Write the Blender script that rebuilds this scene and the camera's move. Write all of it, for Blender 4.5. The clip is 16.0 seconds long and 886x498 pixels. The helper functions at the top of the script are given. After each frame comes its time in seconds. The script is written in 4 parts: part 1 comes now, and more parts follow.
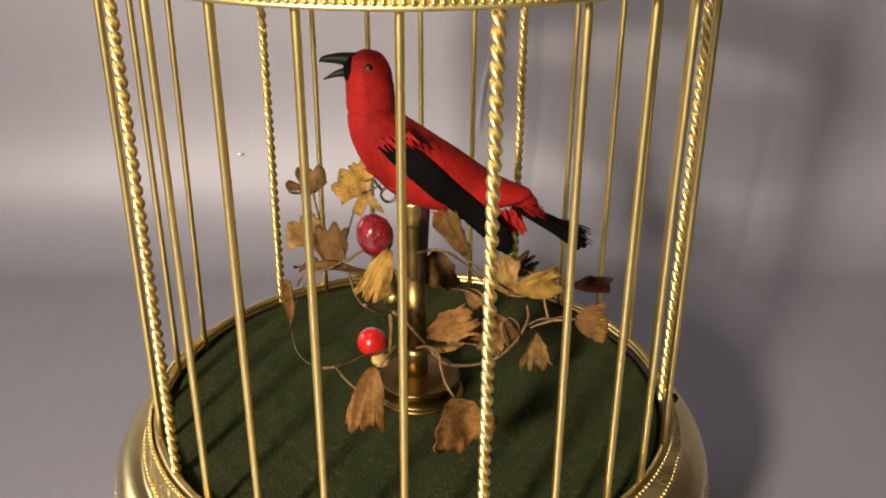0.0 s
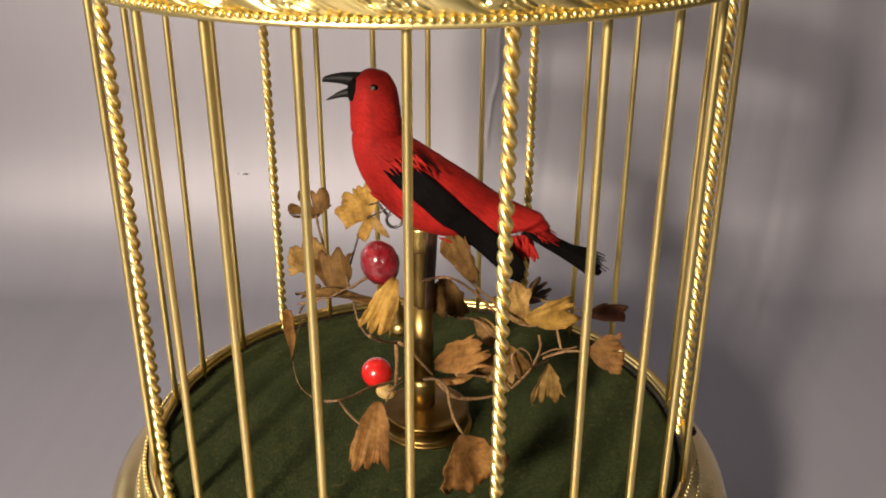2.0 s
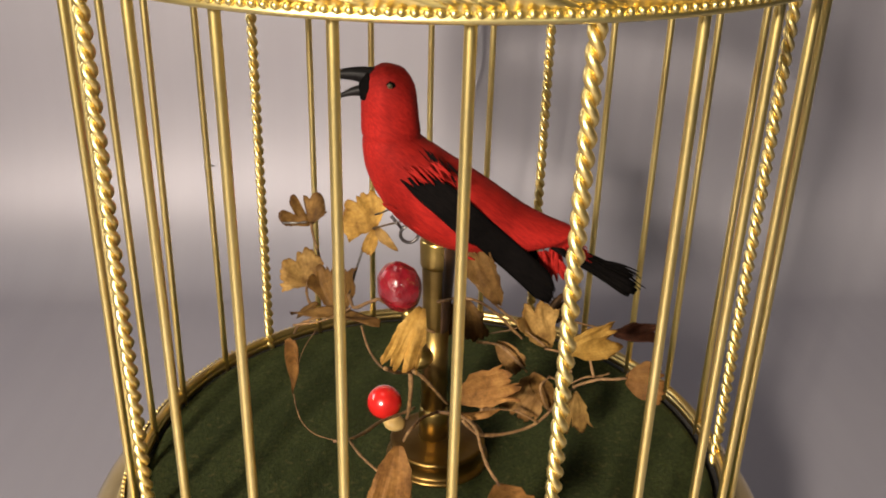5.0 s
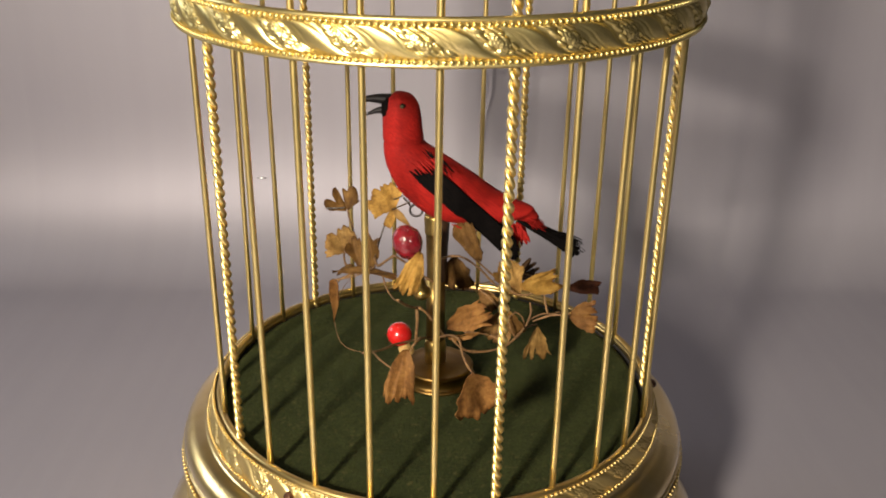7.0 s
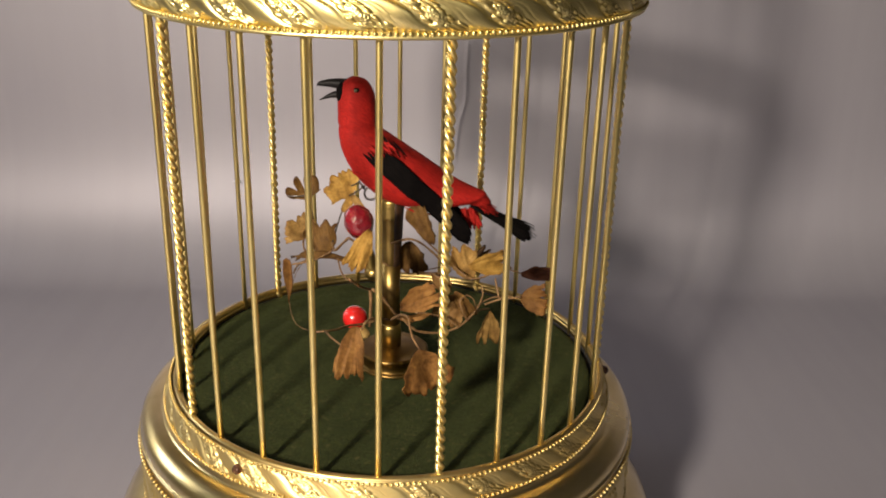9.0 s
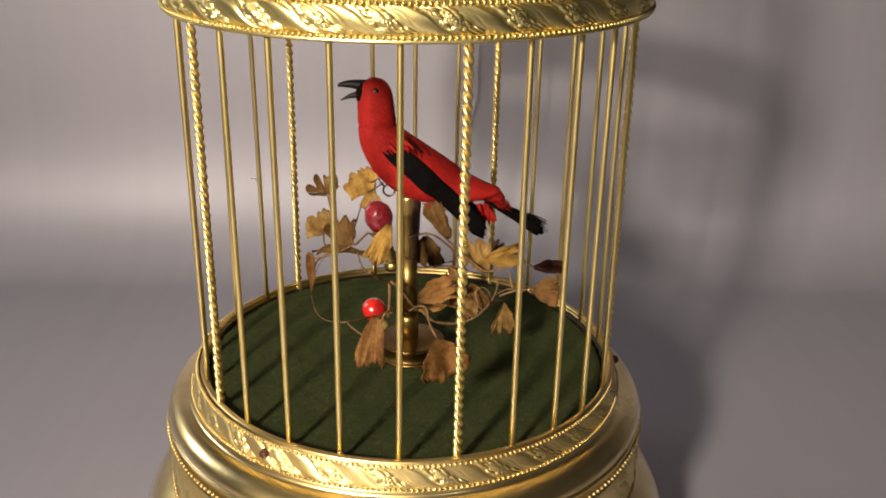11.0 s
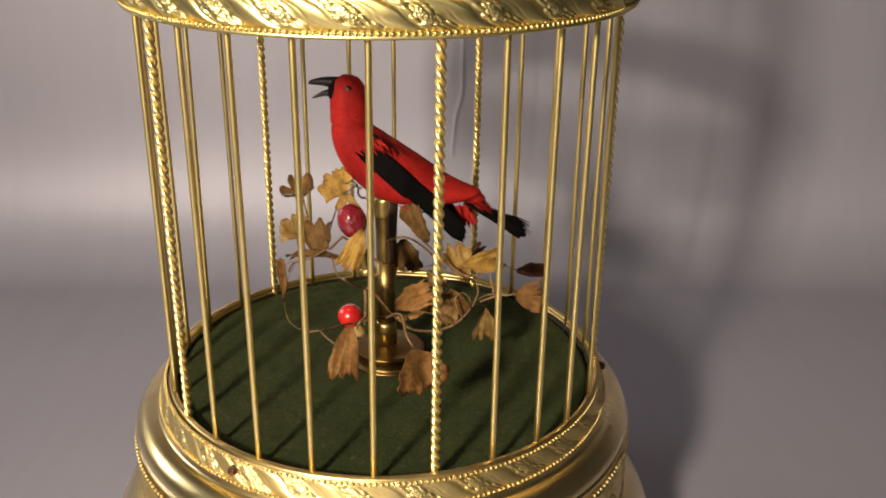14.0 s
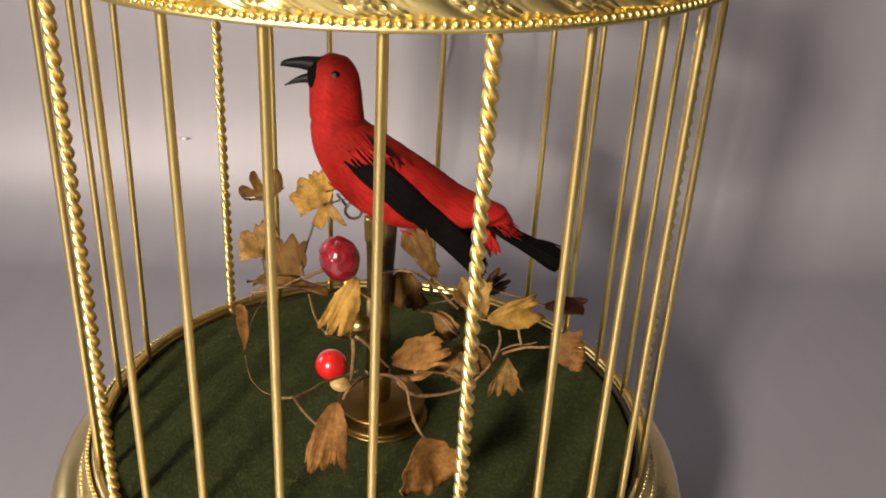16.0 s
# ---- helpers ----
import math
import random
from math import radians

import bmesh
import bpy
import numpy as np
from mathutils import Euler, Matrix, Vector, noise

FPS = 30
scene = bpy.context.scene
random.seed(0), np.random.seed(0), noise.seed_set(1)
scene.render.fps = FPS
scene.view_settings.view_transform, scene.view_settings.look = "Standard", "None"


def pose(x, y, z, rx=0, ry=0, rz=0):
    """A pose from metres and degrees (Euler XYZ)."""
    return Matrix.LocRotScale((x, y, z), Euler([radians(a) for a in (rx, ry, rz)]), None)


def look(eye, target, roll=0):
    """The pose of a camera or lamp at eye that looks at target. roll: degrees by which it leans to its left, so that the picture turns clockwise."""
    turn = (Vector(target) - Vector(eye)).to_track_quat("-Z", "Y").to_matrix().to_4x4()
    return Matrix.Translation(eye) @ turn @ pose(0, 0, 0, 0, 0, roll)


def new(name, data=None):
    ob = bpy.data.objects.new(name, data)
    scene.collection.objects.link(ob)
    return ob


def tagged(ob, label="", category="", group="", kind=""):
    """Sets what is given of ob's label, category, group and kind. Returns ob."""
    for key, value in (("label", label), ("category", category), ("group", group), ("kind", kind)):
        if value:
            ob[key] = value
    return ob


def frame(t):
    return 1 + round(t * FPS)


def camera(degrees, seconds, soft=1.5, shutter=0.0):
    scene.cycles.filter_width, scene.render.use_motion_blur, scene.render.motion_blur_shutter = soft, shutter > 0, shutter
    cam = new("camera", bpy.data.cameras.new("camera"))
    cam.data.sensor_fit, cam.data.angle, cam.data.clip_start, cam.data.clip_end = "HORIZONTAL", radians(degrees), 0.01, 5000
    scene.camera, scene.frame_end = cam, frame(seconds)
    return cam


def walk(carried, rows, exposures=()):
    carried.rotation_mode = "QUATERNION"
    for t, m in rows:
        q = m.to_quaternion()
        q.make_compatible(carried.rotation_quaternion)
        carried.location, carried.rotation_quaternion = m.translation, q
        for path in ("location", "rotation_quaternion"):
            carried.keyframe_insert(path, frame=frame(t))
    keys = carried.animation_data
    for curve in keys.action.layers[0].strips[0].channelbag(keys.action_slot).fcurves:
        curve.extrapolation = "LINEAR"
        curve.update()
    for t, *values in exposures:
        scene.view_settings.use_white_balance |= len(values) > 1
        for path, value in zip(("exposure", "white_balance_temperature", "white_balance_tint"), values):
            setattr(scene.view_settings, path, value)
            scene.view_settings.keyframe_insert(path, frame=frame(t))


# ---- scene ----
ROWS = [
    (0.0, 0.0041, -0.2065, 0.1362, -0.655, -24.88, -0.31),
    (0.5, 0.0098, -0.2055, 0.1326, -0.39, -24.06, 0.45),
    (1.0, 0.0067, -0.2031, 0.1361, -0.09, -23.28, 0.41),
    (1.5, 0.0069, -0.1968, 0.1329, -0.34, -23.84, 0.12),
    (2.0, 0.0036, -0.1970, 0.1345, -0.33, -23.86, -0.21),
    (2.5, 0.0033, -0.1960, 0.1348, -0.47, -23.83, -0.26),
    (3.0, 0.0040, -0.1954, 0.1347, -0.54, -24.04, -0.31),
    (3.5, 0.0007, -0.1922, 0.1307, -0.40, -24.07, -0.95),
    (4.0, -0.0066, -0.1820, 0.1309, -0.73, -24.12, -1.39),
    (4.5, -0.0107, -0.1699, 0.1268, -2.37, -24.82, -1.50),
    (4.7, -0.0106, -0.1691, 0.1280, -3.28, -24.99, -1.49),
    (6.8, -0.0058, -0.2443, 0.1513, -1.04, -23.54, -0.50),
    (7.0, -0.0043, -0.2503, 0.1502, -1.10, -23.26, -0.76),
    (7.5, -0.0021, -0.2595, 0.1460, -1.00, -22.58, -0.77),
    (8.0, 0.0026, -0.2604, 0.1431, -1.00, -21.53, -1.06),
    (8.5, 0.0094, -0.2576, 0.1393, -1.34, -21.51, -1.32),
    (9.0, 0.0076, -0.2606, 0.1410, -1.22, -21.62, -1.40),
    (11.5, 0.0051, -0.2723, 0.1447, -0.77, -21.80, -0.93),
    (12.0, 0.0052, -0.2738, 0.1458, -0.88, -21.80, -0.97),
    (12.5, 0.0053, -0.2760, 0.1463, -0.58, -22.09, -0.79),
    (13.0, 0.0049, -0.2750, 0.1458, -0.58, -22.02, -0.82),
    (13.5, 0.0055, -0.2729, 0.1448, -0.69, -21.87, -0.79),
    (14.0, 0.0098, -0.2588, 0.1428, -1.34, -22.25, -0.77),
    (14.5, 0.0023, -0.2404, 0.1453, -1.48, -23.94, -1.84),
    (15.0, -0.0020, -0.2209, 0.1431, -1.61, -25.67, -2.66),
    (15.3, 0.0015, -0.2117, 0.1469, -2.51, -25.86, -2.59),
    (15.5, 0.0024, -0.2018, 0.1481, -2.96, -26.35, -2.47),
    (16.0, -0.0013, -0.1876, 0.1395, -3.34, -26.58, -2.80),
]
cam = camera(51.0, 16.0, soft=1.9)
walk(cam, [(t, pose(x, y, z, 90 + pitch, roll, yaw)) for t, x, y, z, yaw, pitch, roll in ROWS],
     [(0.0, -0.12), (1.0, -0.04), (1.5, 0.0), (4.5, 0.0), (7.0, -0.12), (8.5, -0.22), (13.5, -0.22), (15.0, -0.18), (15.5, -0.08), (16.0, -0.02)])

# ---------------------------------------------------------------- light
scene.view_settings.exposure = 0.0
world = bpy.data.worlds.new("room_air")
scene.world = world
world.use_nodes = True
world.node_tree.nodes["Background"].inputs[0].default_value = (0.55, 0.6, 0.75, 1)
world.node_tree.nodes["Background"].inputs[1].default_value = 0.05


def area_lamp(name, eye, target, size, watts, colour, shape="DISK"):
    data = bpy.data.lights.new(name, "AREA")
    data.shape, data.size, data.energy, data.color = shape, size, watts, colour
    ob = new(name, data)
    ob.matrix_world = look(eye, target)
    return ob


main = area_lamp("lamp_main", (-0.318, -0.676, 0.362), (0.06, 0.08, -0.04), 0.075, 2.52, (1.0, 0.87, 0.73), "RECTANGLE")
main.data.size_y = 0.095
main.data.spread = radians(79)
area_lamp("lamp_ceiling", (-0.22, 0.07, 1.35), (0, 0.06, 0), 0.32, 1.2, (1.0, 0.92, 0.82))
area_lamp("lamp_left", (-0.89, 0.32, 0.42), (0, 0.06, 0), 0.40, 2.7, (0.90, 0.92, 1.0))
area_lamp("lamp_right", (0.36, 0.06, 1.40), (0, 0, 0), 0.06, 0.15, (1.0, 0.93, 0.84))
area_lamp("lamp_far", (0.40, -0.95, 0.36), (0, 0, 0.03), 0.07, 0.32, (1.0, 0.95, 0.86))


MM = 0.001
R_BAR = 0.0646         # radius of the ring of bars
PHASE = radians(13.0)  # angle of the front twisted bar
STEP = 2 * math.pi / 26
Z_TABLE = -0.070


# ---------------------------------------------------------------- materials
def material(name):
    m = bpy.data.materials.new(name)
    m.use_nodes = True
    nt = m.node_tree
    return m, nt, nt.nodes["Principled BSDF"]


def node(nt, kind, **values):
    n = nt.nodes.new(kind)
    for key, value in values.items():
        n.inputs[key].default_value = value
    return n


def coords(nt, scale=(1, 1, 1), out="Object"):
    tc = nt.nodes.new("ShaderNodeTexCoord")
    mp = nt.nodes.new("ShaderNodeMapping")
    mp.inputs["Scale"].default_value = scale
    nt.links.new(tc.outputs[out], mp.inputs["Vector"])
    return mp.outputs["Vector"]


def ramp(nt, fac, stops):
    r = nt.nodes.new("ShaderNodeValToRGB")
    while len(r.color_ramp.elements) < len(stops):
        r.color_ramp.elements.new(0.5)
    for e, (pos, col) in zip(r.color_ramp.elements, stops):
        e.position = pos
        e.color = (*col, 1) if len(col) == 3 else col
    nt.links.new(fac, r.inputs["Fac"])
    return r.outputs["Color"]


def mix(nt, fac, a, b, blend="MIX"):
    n = nt.nodes.new("ShaderNodeMix")
    n.data_type, n.blend_type = "RGBA", blend
    for sock, val in ((n.inputs["Factor"], fac), (n.inputs[6], a), (n.inputs[7], b)):
        if hasattr(val, "is_linked") or isinstance(val, bpy.types.NodeSocket):
            nt.links.new(val, sock)
        elif isinstance(val, (int, float)):
            sock.default_value = val
        else:
            sock.default_value = (*val, 1)
    return n.outputs[2]


def bump(nt, bsdf, height, strength, distance):
    b = node(nt, "ShaderNodeBump", Strength=strength, Distance=distance)
    nt.links.new(height, b.inputs["Height"])
    nt.links.new(b.outputs["Normal"], bsdf.inputs["Normal"])


def noise_tex(nt, vec, scale, detail=4.0, rough=0.55):
    n = node(nt, "ShaderNodeTexNoise", Scale=scale, Detail=detail, Roughness=rough)
    nt.links.new(vec, n.inputs["Vector"])
    return n.outputs["Fac"]


def brass(name, light, dark, rough_lo, rough_hi, grain=900.0, bump_d=0.00002):
    m, nt, b = material(name)
    v = coords(nt)
    big = noise_tex(nt, v, 60.0, 5.0)
    fine = noise_tex(nt, v, grain, 3.0)
    nt.links.new(ramp(nt, big, [(0.3, dark), (0.62, light)]), b.inputs["Base Color"])
    b.inputs["Metallic"].default_value = 1.0
    r = ramp(nt, big, [(0.3, (rough_hi,) * 3), (0.7, (rough_lo,) * 3)])
    nt.links.new(r, b.inputs["Roughness"])
    bump(nt, b, fine, 0.35, bump_d)
    return m


M_BAR = brass("brass_wire", (1.0, 0.81, 0.34), (0.88, 0.67, 0.23), 0.30, 0.41)
M_ROPE = brass("brass_rope", (0.94, 0.76, 0.33), (0.80, 0.61, 0.22), 0.33, 0.44)
M_RIM = brass("brass_rim", (0.70, 0.53, 0.22), (0.54, 0.38, 0.14), 0.30, 0.42)
M_BASE = brass("brass_satin", (0.90, 0.70, 0.32), (0.75, 0.56, 0.22), 0.26, 0.36, 500.0)
M_BASE.node_tree.nodes["Principled BSDF"].inputs["Coat Weight"].default_value = 1.0
M_BASE.node_tree.nodes["Principled BSDF"].inputs["Coat Roughness"].default_value = 0.06
M_STAMP = brass("brass_stamped", (0.85, 0.71, 0.31), (0.67, 0.53, 0.185), 0.32, 0.44, 1500.0)
M_STAMP_BASE = brass("brass_stamped_dull", (0.74, 0.59, 0.26), (0.58, 0.44, 0.17), 0.40, 0.52, 1500.0)


def plain(name, light, dark, rough, scale=300.0, bump_d=0.0001, metal=0.0, strength=0.4, stretch=(1, 1, 1)):
    m, nt, b = material(name)
    v = coords(nt, stretch)
    n1 = noise_tex(nt, v, scale, 5.0, 0.6)
    nt.links.new(ramp(nt, n1, [(0.32, dark), (0.68, light)]), b.inputs["Base Color"])
    b.inputs["Roughness"].default_value = rough
    b.inputs["Metallic"].default_value = metal
    bump(nt, b, n1, strength, bump_d)
    return m


M_STEEL = plain("steel_wire", (0.20, 0.19, 0.18), (0.10, 0.09, 0.09), 0.38, 900, 0.00002, 0.9)
M_STEM = plain("stem_brown", (0.27, 0.155, 0.055), (0.09, 0.04, 0.016), 0.7, 1200, 0.0002)
# mottled patina brass, browned further for the shade on the upper post
M_SLEEVE = brass("brass_patina_shade", (0.42, 0.29, 0.09), (0.10, 0.055, 0.02), 0.24, 0.5)
M_COLLAR = brass("brass_collar", (0.66, 0.48, 0.15), (0.09, 0.05, 0.018), 0.2, 0.42, 900.0)
M_FOOT = brass("brass_foot", (0.25, 0.155, 0.045), (0.12, 0.066, 0.020), 0.3, 0.48)
# near-black brown for the side of the post turned from the lamp
M_SHADE_SIDE = plain("shade_side", (0.060, 0.030, 0.014), (0.020, 0.010, 0.006), 0.42, 300, 0.0002)
M_CREAM = plain("cream_paint", (0.72, 0.50, 0.19), (0.52, 0.33, 0.10), 0.45, 500, 0.0001)
M_GAP_SHADE = plain("gap_shade", (0.012, 0.010, 0.008), (0.006, 0.005, 0.004), 0.9, 500, 0.0001)
M_SCREW = plain("screw_head", (0.20, 0.10, 0.06), (0.06, 0.03, 0.02), 0.35, 900, 0.0001, 0.8)


def felt_material():
    m, nt, b = material("green_felt")
    v = coords(nt)
    fibre = noise_tex(nt, v, 1600.0, 3.0, 0.7)
    patch = noise_tex(nt, v, 55.0, 4.0, 0.6)
    c1 = ramp(nt, patch, [(0.3, (0.0140, 0.0195, 0.0050)), (0.7, (0.0265, 0.0335, 0.0098))])
    c2 = ramp(nt, fibre, [(0.35, (0.35, 0.35, 0.35)), (0.7, (1.5, 1.5, 1.4))])
    lint = ramp(nt, noise_tex(nt, v, 750.0, 2.0, 0.5), [(0.62, (0, 0, 0)), (0.72, (0.55, 0.55, 0.55))])
    nap = mix(nt, 1.0, c1, c2, "MULTIPLY")
    nt.links.new(mix(nt, lint, nap, (0.075, 0.062, 0.022)), b.inputs["Base Color"])
    b.inputs["Roughness"].default_value = 0.95
    b.inputs["Specular IOR Level"].default_value = 0.15
    b.inputs["Sheen Weight"].default_value = 0.06
    b.inputs["Sheen Tint"].default_value = (0.6, 0.7, 0.2, 1)
    bump(nt, b, fibre, 0.8, 0.0005)
    return m


M_FELT = felt_material()


def lacquer_material(name, light, dark, bumps, scale=420.0):
    m, nt, b = material(name)
    v = coords(nt)
    n1 = noise_tex(nt, v, 350.0, 4.0)
    nt.links.new(ramp(nt, n1, [(0.3, dark), (0.7, light)]), b.inputs["Base Color"])
    b.inputs["Roughness"].default_value = 0.26
    b.inputs["Coat Weight"].default_value = 1.0
    b.inputs["Coat Roughness"].default_value = 0.06
    bump(nt, b, noise_tex(nt, v, scale, 2.0), 0.5, bumps)
    return m


M_RED_BERRY = lacquer_material("red_bumpy_lacquer", (0.22, 0.007, 0.015), (0.10, 0.003, 0.007), 0.0009, 900.0)
M_RED_CAP = lacquer_material("red_smooth_lacquer", (0.62, 0.018, 0.014), (0.45, 0.010, 0.010), 0.00015)


def feather_material(name, light, dark, rough, sheen=0.25):
    m, nt, b = material(name)
    v = coords(nt, (1 / 110, 1 / 620, 1 / 620))
    tilt = v.node
    tilt.vector_type = "TEXTURE"
    tilt.inputs["Rotation"].default_value = (0, radians(38), 0)
    barb = noise_tex(nt, v, 4.0, 5.0, 0.65)
    broad = noise_tex(nt, coords(nt), 120.0, 3.0)
    c1 = ramp(nt, barb, [(0.30, dark), (0.66, light)])
    c2 = ramp(nt, broad, [(0.3, (0.72, 0.72, 0.72)), (0.7, (1.1, 1.1, 1.1))])
    nt.links.new(mix(nt, 1.0, c1, c2, "MULTIPLY"), b.inputs["Base Color"])
    b.inputs["Roughness"].default_value = rough
    b.inputs["Specular IOR Level"].default_value = 0.3
    b.inputs["Sheen Weight"].default_value = sheen
    b.inputs["Sheen Tint"].default_value = (*light, 1)
    b.inputs["Specular IOR Level"].default_value = 0.12 if sheen else 0.04
    bump(nt, b, barb, 0.4, 0.0003)
    return m


M_RED = feather_material("red_feather", (0.37, 0.016, 0.011), (0.20, 0.007, 0.006), 0.72, 0.04)
M_BLACK = feather_material("black_feather", (0.0060, 0.0048, 0.0045), (0.0022, 0.0020, 0.0020), 0.85, 0.0)
M_BEAK = plain("beak_horn", (0.010, 0.008, 0.008), (0.004, 0.0035, 0.0035), 0.5, 500, 0.0001)
M_BEAK.node_tree.nodes["Principled BSDF"].inputs["Specular IOR Level"].default_value = 0.2
M_EYE = plain("eye_glass", (0.11, 0.10, 0.045), (0.03, 0.028, 0.012), 0.35, 300, 0.00001)


def leaf_material(name, light, mid, dark):
    m, nt, b = material(name)
    v = coords(nt)
    patch = noise_tex(nt, v, 230.0, 6.0, 0.7)
    grain = noise_tex(nt, v, 900.0, 3.0, 0.6)
    info = nt.nodes.new("ShaderNodeObjectInfo")
    c = ramp(nt, patch, [(0.30, dark), (0.5, mid), (0.70, light)])
    shade = ramp(nt, info.outputs["Random"], [(0.0, (0.8, 0.78, 0.76)), (1.0, (1.12, 1.10, 1.08))])
    g = ramp(nt, grain, [(0.3, (0.72, 0.70, 0.68)), (0.7, (1.15, 1.15, 1.15))])
    uv = nt.nodes.new("ShaderNodeUVMap")
    uv.uv_map = "blade"
    wave = node(nt, "ShaderNodeTexWave", Scale=4.5, Distortion=1.6, Detail=3.0)
    wave.inputs["Detail Scale"].default_value = 1.5
    nt.links.new(uv.outputs["UV"], wave.inputs["Vector"])
    vein = ramp(nt, wave.outputs["Fac"], [(0.0, (0.90, 0.88, 0.86)), (0.35, (1, 1, 1))])
    rim = nt.nodes.new("ShaderNodeSeparateXYZ")
    nt.links.new(uv.outputs["UV"], rim.inputs["Vector"])
    worn = ramp(nt, rim.outputs["Y"], [(0.0, (0.75, 0.7, 0.66)), (0.25, (1, 1, 1)), (0.86, (1, 1, 1)), (1.0, (0.66, 0.58, 0.5))])
    for layer in (shade, g, vein, worn):
        c = mix(nt, 1.0, c, layer, "MULTIPLY")
    nt.links.new(c, b.inputs["Base Color"])
    b.inputs["Roughness"].default_value = 0.66
    b.inputs["Specular IOR Level"].default_value = 0.14
    relief = mix(nt, 0.12, grain, wave.outputs["Fac"])
    bump(nt, b, relief, 0.4, 0.0003)
    return m


LEAF = {
    "ochre": leaf_material("leaf_ochre", (0.47, 0.295, 0.078), (0.35, 0.205, 0.045), (0.16, 0.082, 0.016)),
    "tan": leaf_material("leaf_tan", (0.41, 0.265, 0.092), (0.28, 0.168, 0.050), (0.13, 0.067, 0.020)),
    "umber": leaf_material("leaf_umber", (0.255, 0.152, 0.052), (0.175, 0.096, 0.030), (0.080, 0.040, 0.014)),
    "brown": leaf_material("leaf_brown", (0.19, 0.107, 0.030), (0.12, 0.063, 0.017), (0.050, 0.024, 0.008)),
    "russet": leaf_material("leaf_russet", (0.32, 0.172, 0.052), (0.225, 0.110, 0.031), (0.095, 0.042, 0.012)),
    "dusk": leaf_material("leaf_dusk", (0.10, 0.055, 0.028), (0.065, 0.037, 0.018), (0.035, 0.022, 0.012)),
    "wine": leaf_material("leaf_wine", (0.12, 0.048, 0.026), (0.08, 0.030, 0.017), (0.04, 0.016, 0.010)),
}


def backdrop_material():
    m, nt, b = material("brushed_backdrop")
    streak = noise_tex(nt, coords(nt, (120, 3, 3)), 1.0, 3.0, 0.5)
    cloud = noise_tex(nt, coords(nt, (5, 5, 5)), 1.0, 3.0)
    c1 = ramp(nt, streak, [(0.3, (0.385, 0.372, 0.412)), (0.7, (0.398, 0.385, 0.425))])
    c2 = ramp(nt, cloud, [(0.3, (0.93, 0.93, 0.94)), (0.7, (1.05, 1.04, 1.03))])
    nt.links.new(mix(nt, 1.0, c1, c2, "MULTIPLY"), b.inputs["Base Color"])
    b.inputs["Metallic"].default_value = 0.46
    b.inputs["Roughness"].default_value = 0.59
    b.inputs["Anisotropic"].default_value = 0.16
    tan = nt.nodes.new("ShaderNodeTangent")
    tan.direction_type = "UV_MAP"
    tan.uv_map = "sheet"
    nt.links.new(tan.outputs["Tangent"], b.inputs["Tangent"])
    bump(nt, b, streak, 0.012, 0.0003)
    return m


M_BACK = backdrop_material()
M_ROOM = plain("room_paint", (0.37, 0.355, 0.34), (0.32, 0.31, 0.30), 0.8, 6.0, 0.002)


# ---------------------------------------------------------------- mesh helpers
def part(name, bm, mats, parent=None, label="", smooth=True):
    """Link a bmesh as one mesh object, under a thing if one is given."""
    me = bpy.data.meshes.new(name)
    bm.to_mesh(me)
    bm.free()
    for mat in mats if isinstance(mats, (list, tuple)) else [mats]:
        me.materials.append(mat)
    if smooth:
        me.shade_smooth()
    ob = new(name, me)
    ob.parent = parent
    if label:
        tagged(ob, label)
    return ob


def thing(name, label, category, group="", at=(0, 0, 0)):
    ob = new(name)
    ob.empty_display_size = 0.01
    ob.location = at
    return tagged(ob, label, category, group)


def lathe(profile, segs=128, bm=None, shift=None):
    """Turn a closed or open (radius, height) profile round the z axis."""
    bm = bm or bmesh.new()
    rings = []
    for r, z in profile:
        rings.append([bm.verts.new((r * math.sin(2 * math.pi * k / segs), -r * math.cos(2 * math.pi * k / segs), z)) for k in range(segs)])
    for a, b in zip(rings, rings[1:]):
        for k in range(segs):
            bm.faces.new((a[k], a[(k + 1) % segs], b[(k + 1) % segs], b[k]))
    bmesh.ops.recalc_face_normals(bm, faces=bm.faces)
    return bm


def smooth_path(points, per=8):
    """Catmull-Rom through the points."""
    p = [Vector(q) for q in points]
    p = [2 * p[0] - p[1]] + p + [2 * p[-1] - p[-2]]
    out = []
    for i in range(1, len(p) - 2):
        for s in range(per):
            t = s / per
            out.append(0.5 * ((2 * p[i]) + (p[i + 1] - p[i - 1]) * t + (2 * p[i - 1] - 5 * p[i] + 4 * p[i + 1] - p[i + 2]) * t * t
                              + (3 * p[i] - p[i - 1] - 3 * p[i + 1] + p[i + 2]) * t ** 3))
    out.append(p[-2])
    return out


